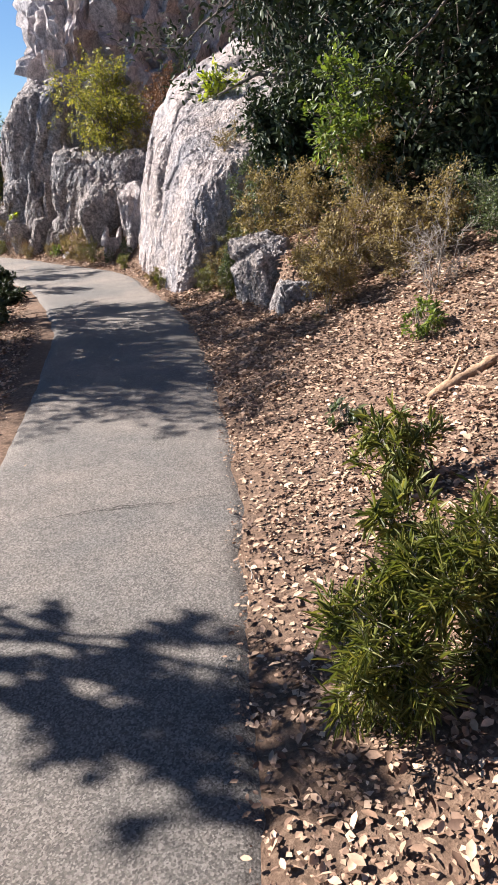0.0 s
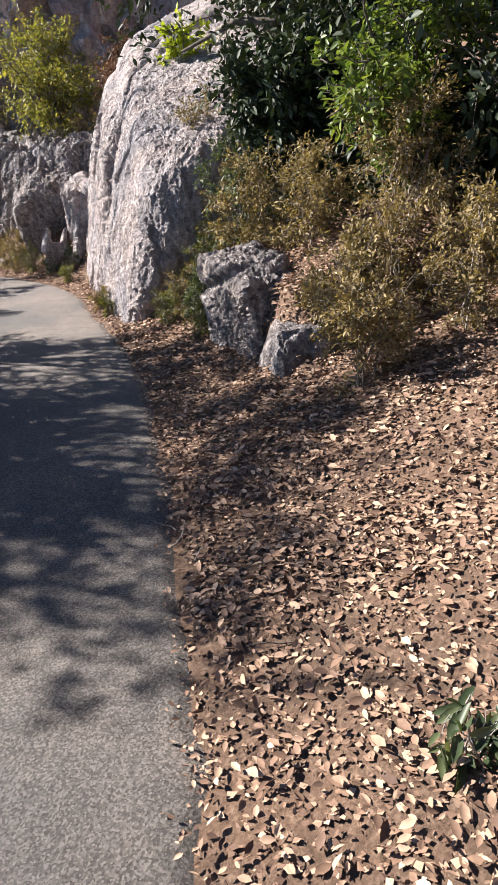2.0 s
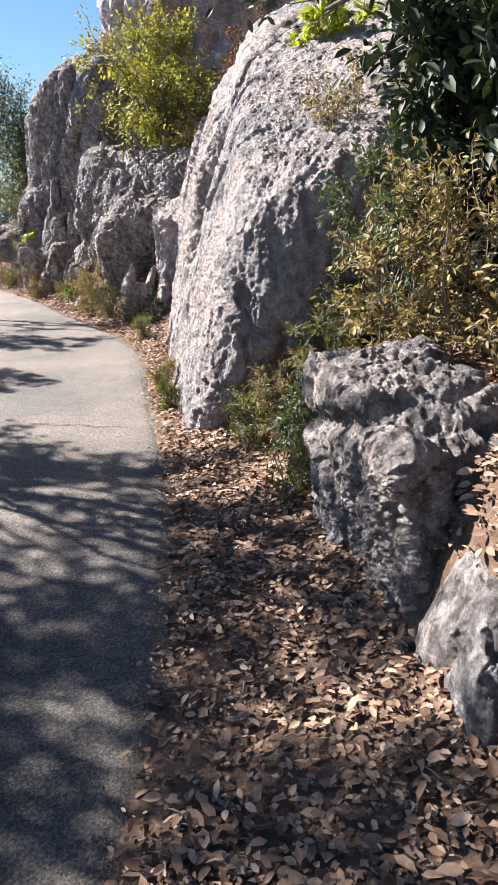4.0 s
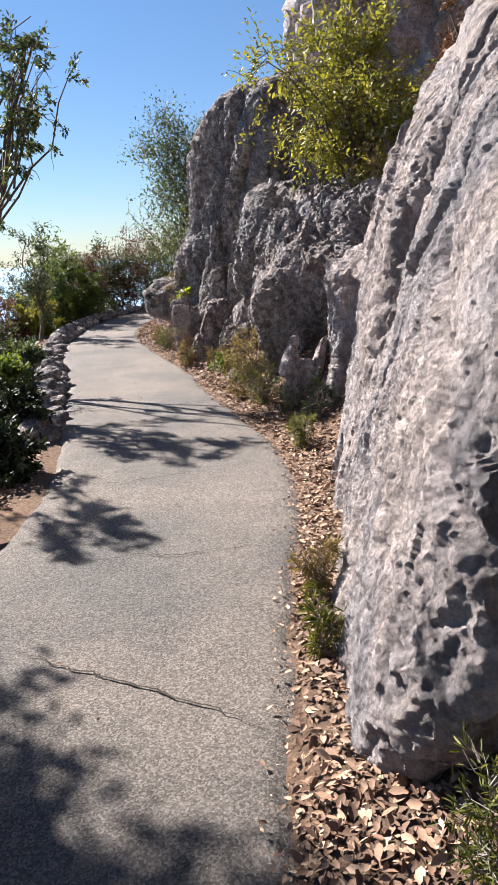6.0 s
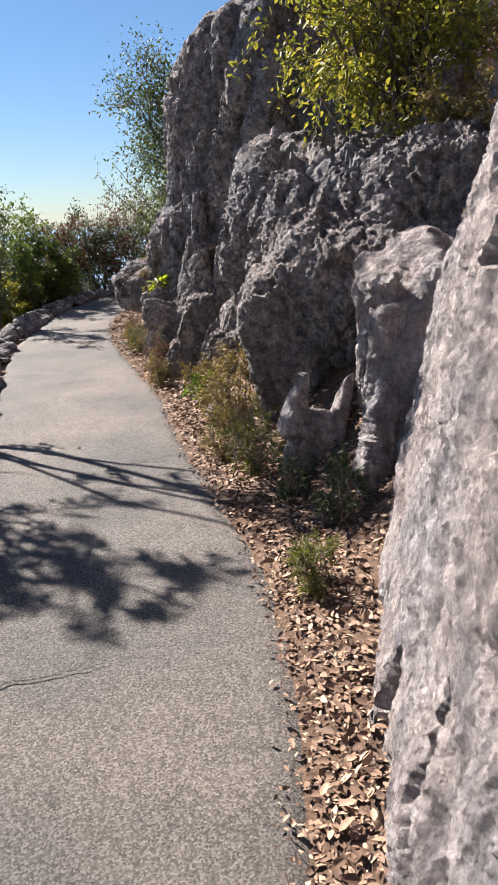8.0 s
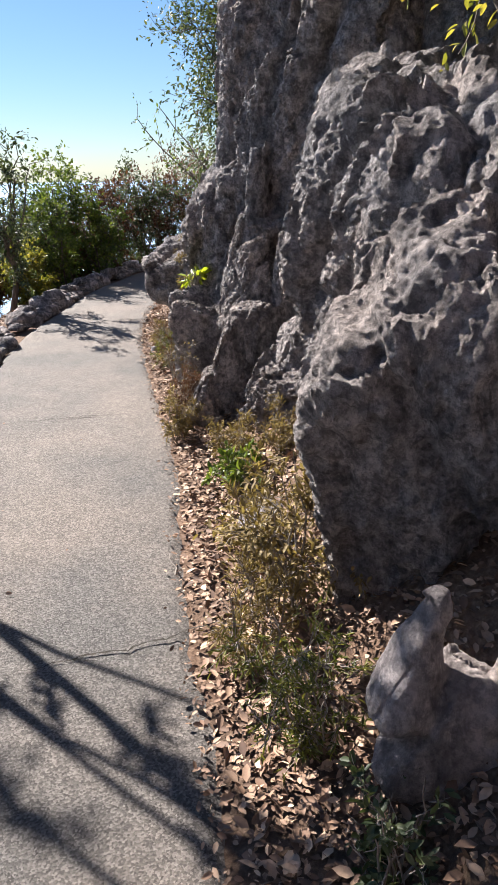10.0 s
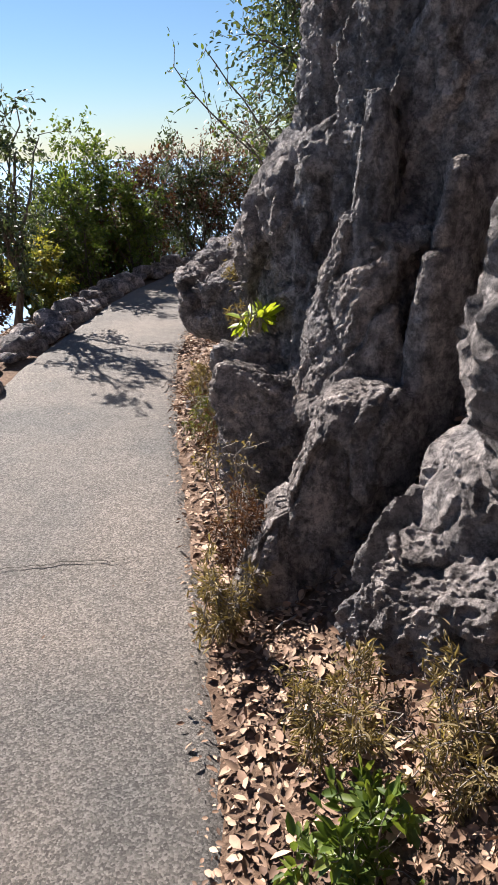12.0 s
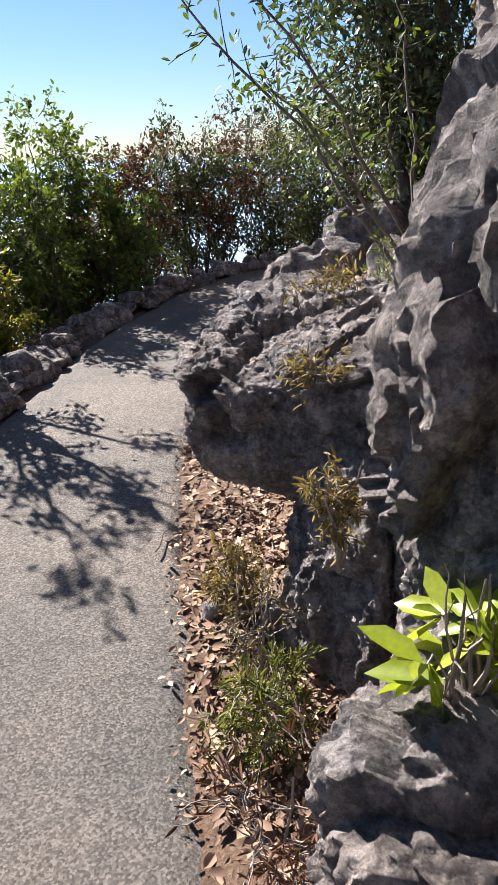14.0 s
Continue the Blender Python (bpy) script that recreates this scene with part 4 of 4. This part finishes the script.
bush("weed", "green weed at the foot of the rocks", 0.6, 13.3, 0.18, 0.34, 513, OLIVE, 600, 0.035, 60)
bush("dry_bush", "dry yellow weeds at the foot of the rocks", -0.38, 15.15, 0.24, 0.42, 514, DRY, 1300, 0.045, 90, width=0.35)
bush("weed", "green weed at the foot of the rocks", -0.66, 15.78, 0.18, 0.26, 515, FRESH, 600, 0.045, 60)
bush("dry_bush", "dry bush with thin stems at the path edge", -1.5, 17.25, 0.2, 0.55, 516, DRY, 500, 0.022, 150)
bush("dry_bush", "dry bush with thin stems at the path edge", -1.75, 17.75, 0.2, 0.6, 517, BROWN, 700, 0.032, 130, width=0.35)
bush("dry_bush", "dry bush with thin stems at the path edge", -2.1, 18.5, 0.15, 0.4, 518, DRY, 260, 0.02, 110)
bush("grass_tuft", "dry grass at the foot of the outcrop", 0.76, 9.95, 0.08, 0.28, 519, WEED, 700, 0.05, 90, width=0.14)
bush("grass_tuft", "dry grass at the foot of the outcrop", 0.72, 10.4, 0.08, 0.3, 520, DRY, 700, 0.05, 90, width=0.14)
for wx, wy, ww, wh, ws, wm, wl in ((1.2, 8.85, 0.22, 0.4, 551, WEED, "tangled dark weeds under the overhanging outcrop"), (1.42, 8.6, 0.26, 0.55, 552, DRY, "tangled dry weeds under the overhanging outcrop"),
                                 (1.65, 8.75, 0.28, 0.6, 553, WEED, "tangled dark weeds under the overhanging outcrop"), (1.35, 8.0, 0.24, 0.45, 554, WEED, "tangled weeds in the leaf litter"),
                                 (-0.22, 14.45, 0.2, 0.45, 541, DRY, "dry tangled weeds in front of the dark block"), (0.02, 14.1, 0.24, 0.5, 542, WEED, "tangled olive weeds in front of the dark block"),
                                 (0.5, 12.75, 0.16, 0.28, 544, WEED, "tangled olive weeds in the leaf litter"),
                                 (-0.8, 16.15, 0.2, 0.32, 545, DRY, "dry golden grass in front of the boulders"), (-0.5, 16.0, 0.2, 0.3, 546, DRY, "dry golden grass in front of the boulders"),
                                 (-1.38, 16.95, 0.16, 0.4, 547, BROWN, "dry stems with curled brown leaves"), (-1.3, 16.6, 0.14, 0.35, 548, DRY, "dry stems with yellow leaves at the path edge"),
                                 (-2.0, 18.2, 0.16, 0.35, 549, WEED, "thin weeds below the overhanging boulder"), (-2.25, 18.75, 0.14, 0.3, 550, DRY, "thin dry weeds below the overhanging boulder")):
    bush("tangled_weeds", wl, wx, wy, ww, wh, ws, wm, 1700, 0.03, 150, width=0.4)
for ex, ey, ez, ew, eh, es, em in ((1.75, 8.9, 0.55, 0.22, 0.5, 591, WEED), (1.95, 8.85, 0.95, 0.25, 0.55, 592, DRY), (2.1, 9.0, 1.35, 0.28, 0.45, 593, OLIVE), (1.55, 8.95, 0.25, 0.18, 0.4, 594, DRY)):
    bush("tangled_weeds", "tangled weeds climbing the shaded end of the outcrop", ex, ey, ew, eh, es, em, 1300, 0.035, 130, z=ez, width=0.6)
bush("weed", "green weeds on the shaded end of the outcrop", 1.5, 8.5, 0.3, 0.5, 521, OLIVE, 1500, 0.04, 90)
bush("dry_bush", "dry bush at the shaded end of the outcrop", 1.9, 8.35, 0.4, 0.9, 522, OLIVE, 3000, 0.035, 140)
bush("dry_bush", "dry bush on the shoulder of the outcrop", 2.0, 9.6, 0.4, 0.5, 523, DRY, 1800, 0.03, 100, z=1.75)
bush("dry_bush", "dry bush on the slope between the rocks", 1.6, 14.2, 0.35, 0.5, 528, DRY, 1800, 0.035, 100)
bush("dry_bush", "dry bush between the outcrop and the slab", 1.75, 8.05, 0.35, 0.7, 529, DRY, 2200, 0.034, 120)
bush("dry_bush", "dark weedy bush at the shaded foot of the outcrop", 1.45, 8.2, 0.3, 0.5, 530, OLIVE, 1500, 0.034, 100)
bush("leafy_plant", "bright green leafy plant on top of the outcrop", 2.2, 11.3, 0.4, 0.6, 524, LIME, 700, 0.09, 60, z=2.45)
bush("leafy_plant", "bright lime green plant on a rock ledge", -1.54, 17.66, 0.08, 0.2, 525, LIME, 44, 0.085, 12, z=0.84, width=0.85, category="plant")
for hx, hy, hz, hw, hh, hs, hm in ((-2.0, 18.8, 0.84, 0.12, 0.16, 581, DRY), (-1.85, 18.4, 0.66, 0.10, 0.15, 582, DRY), (-2.05, 19.2, 0.9, 0.2, 0.25, 583, DRY), (-1.9, 19.8, 0.8, 0.25, 0.4, 584, FRESH)):
    bush("ledge_weeds", "sparse dry weeds on the rock ledge below the tower", hx, hy, hw, hh, hs, hm, 500, 0.03, 90, z=hz, width=0.5, category="weeds")
bush("dry_bush", "dry yellow weeds on the rock shelf", 1.2, 15.4, 0.35, 0.4, 526, DRY, 1500, 0.035, 80, z=2.0)
bush("dry_bush", "dry yellow weeds on the rock shelf", 1.6, 15.0, 0.35, 0.35, 527, DRY, 1300, 0.035, 80, z=1.95)


# ---- leaf litter ----
def build_litter():
    rng = np.random.RandomState(88)
    n = 420000
    k = rng.randint(40, len(WAY) - 60, n)
    side = rng.uniform(-1.9, 3.8, n) + rng.normal(size=n) * 0.02
    xy = WAY[k, :2] + RIGHT[k] * side[:, None] + HEAD[k] * rng.uniform(-0.09, 0.09, n)[:, None]
    x, y = xy.T
    d, k = beside(x, y)
    want = np.where(d > 0, np.where(y < 4.2, 0.35 + 0.6 * smooth(0.3, 1.1, d), 1.0) * smooth(-0.12, 0.03, d) * (1 - smooth(2.2, 3.8, d)), 0.5 * smooth(0.05, 0.4, -d) * (1 - smooth(1.2, 2.2, -d)))
    lat = np.abs(d) < 1e-6
    edge = ((np.stack([x, y], 1) - WAY[k, :2]) * RIGHT[k]).sum(1) / (WAY[k, 2] / 2)
    want = np.where(lat, 0.0012 + 0.65 * smooth(0.82, 0.96, edge) ** 2, want)
    patch = fbm(flat(x * 1.6, y * 1.6), 3, 90)
    want *= np.clip(0.85 + 1.0 * patch, 0.15, 1.3)
    keep = rng.rand(n) < want
    x, y, d = x[keep], y[keep], d[keep]
    n = len(x)
    z = height(x, y) + 0.012 + rng.uniform(0, 0.02, n) * (np.abs(d) > 0.02)
    z = np.where(np.abs(d) < 1e-6, 0.012, z)
    a = rng.uniform(0, 2 * np.pi, n)
    ahead = np.stack([np.cos(a), np.sin(a), rng.normal(size=n) * 0.25], 1)
    up = np.stack([rng.normal(size=n) * 0.55, rng.normal(size=n) * 0.55, np.ones(n)], 1)
    size = (0.016 + 0.044 * rng.rand(n) ** 1.5) * np.where(np.abs(d) < 1e-6, 0.6, 1.0)
    me = leaves_mesh("leaf_litter", np.stack([x, y, z], 1), ahead, up, size, LITTER, 1.05, 0.9)
    m = 110000
    k = rng.randint(40, len(WAY) - 60, m)
    side = rng.uniform(0.75, 2.4, m) * WAY[k, 2] / 1.6
    bx, by = (WAY[k, :2] + RIGHT[k] * side[:, None] + HEAD[k] * rng.uniform(-0.09, 0.09, m)[:, None]).T
    ok = rng.rand(m) < np.clip(0.7 + 0.9 * fbm(flat(bx * 2.1, by * 2.1), 3, 93), 0.1, 1) * smooth(0.76, 0.95, side)
    bx, by, m = bx[ok], by[ok], int(ok.sum())
    bz = np.where(np.abs(beside(bx, by)[0]) < 1e-6, 0.006, height(bx, by) + 0.006)
    a = rng.uniform(0, 2 * np.pi, (m, 1)) + np.array([[0, 1.9, 3.2, 4.6]])
    r = rng.uniform(0.005, 0.014, (m, 1)) * rng.uniform(0.6, 1.4, (m, 4))
    v = np.stack([bx[:, None] + r * np.cos(a), by[:, None] + r * np.sin(a), bz[:, None] + rng.uniform(0, 0.008, (m, 4))], -1)
    bits = mesh_from("leaf_crumbs", v.reshape(-1, 3), np.arange(4 * m).reshape(-1, 4), LITTER, False)
    tagged(new("leaf_crumbs", bits), "crumbled dry leaf bits over the soil", "leaf litter", kind="stuff")
    tagged(new("leaf_litter", me), "dry fallen leaves, tan and brown, over the bank", "leaf litter", kind="stuff")


build_litter()


# ---- cracks in the asphalt, twigs, shoots ----
def build_crack(a, b, seed, wide=0.006):
    rng = np.random.RandomState(seed)
    line = bent((*a, 0), (*b, 0), 60, rng, 0.35)[:, :2]
    d = np.gradient(line, axis=0)
    side = np.stack([-d[:, 1], d[:, 0]], 1) / (np.linalg.norm(d, axis=1)[:, None] + 1e-9)
    w = wide * (0.35 + rng.rand(60)) * np.sin(np.linspace(0.15, 3.0, 60))
    z = np.full((60, 1), 0.008)
    v = np.concatenate([np.c_[line + side * w[:, None], z], np.c_[line - side * w[:, None], z]])
    f = [(i, i + 1, i + 61, i + 60) for i in range(59)]
    ob = new("crack", mesh_from("crack", v, f, CRACK, False))
    ob.parent = bpy.data.objects["road"]


CRACK, crack_nt, crack_bsdf = material("crack_dirt", 1.0)
crack_nt.links.new(ramp(crack_nt, noise_tex(crack_nt, place(crack_nt), 60), (0.3, (0.02, 0.018, 0.016)), (0.7, (0.07, 0.06, 0.05))), crack_bsdf.inputs["Base Color"])
build_crack((-0.52, 9.92), (0.62, 9.52), 1, 0.005)
build_crack((-0.55, 10.75), (0.45, 10.95), 2, 0.0035)
build_crack((-0.95, 11.9), (-0.2, 12.2), 3, 0.004)
build_crack((-1.1, 14.2), (-0.35, 14.75), 4, 0.005)
build_crack((-1.05, 3.0), (0.05, 2.85), 5, 0.004)
build_crack((-2.6, 16.6), (-1.8, 17.0), 6, 0.004)


def build_twigs():
    rng = np.random.RandomState(606)
    for i in range(46):
        k = rng.randint(60, len(WAY) - 90)
        side = WAY[k, 2] / 2 + rng.uniform(-0.12, 0.55)
        x, y = WAY[k, :2] + RIGHT[k] * side
        a, long = rng.uniform(0, np.pi), rng.uniform(0.08, 0.26)
        p = bent((-long / 2, 0, 0), (long / 2, 0, 0), 6, rng, 0.3)
        p[:, 2] = np.abs(p[:, 2]) * 0.4
        ob = new("twig", tubes_mesh("twig", [(p, np.linspace(0.005, 0.002, 6))], (BARK, TWIG)[i % 2]))
        ob.matrix_basis = pose(x, y, max(ground_at(x, y), 0.0) + 0.014, 0, 0, math.degrees(a))
        tagged(ob, "thin dry twig lying in the leaf litter", "twig", "fallen twigs")


build_twigs()


def build_log():
    rng = np.random.RandomState(717)
    p = bent((1.36, 2.95, 0), (1.85, 2.98, 0), 10, rng, 0.16)
    p[:, 2] = height(p[:, 0], p[:, 1]) + 0.02
    girth = (0.03 + 0.016 * rng.rand(10)) * np.sin(np.linspace(0.25, 2.9, 10)) ** 0.4
    me = tubes_mesh("fallen_log", [(p, girth), (p[3:5] + ((0, 0, 0.03), (0.03, 0.05, 0.12)), (0.016, 0.008))], LOG_WOOD, 9)
    tagged(new("fallen_log", me), "short weathered orange-brown log lying in the leaf litter", "log")


LOG_WOOD = bark_material("weathered_wood", (0.2, 0.12, 0.07), (0.4, 0.27, 0.18))
build_log()


def build_shoots():
    rng = np.random.RandomState(909)
    base = np.array((-1.9, 20.5, ground_at(-1.9, 20.5)))
    root = new("arching_shrub")
    root.location = base
    tagged(root, "shrub with long arching shoots and few leaves", "shrub")
    ends = [(-3.05, 20.3, 2.2), (-2.8, 20.35, 2.3), (-2.55, 20.1, 1.75), (-2.1, 20.7, 2.2)]
    lines, at, ahead = [], [], []
    for e in ends:
        l = bent((0, 0, 0), np.array(e) - base, 12, rng, 0.12, 0.06)
        lines.append((l, np.linspace(0.013, 0.004, 12)))
        for k in range(4, 12):
            for _ in range(2):
                d = rng.normal(size=3)
                t = bent(l[k], l[k] + d * 0.09, 4, rng, 0.2)
                lines.append((t, np.linspace(0.004, 0.002, 4)))
                for _ in range(5):
                    at.append(t[rng.randint(1, 4)] + rng.normal(size=3) * 0.015)
                    ahead.append(d + rng.normal(size=3) * 0.6)
    part("stem", tubes_mesh("stem", lines, BARK), root)
    n = len(at)
    part("crown", leaves_mesh("crown", np.array(at), np.array(ahead), rng.normal(size=(n, 3)) * 0.5 + (0, 0, 1), rng.uniform(0.03, 0.055, n), FRESH), root)


build_shoots()
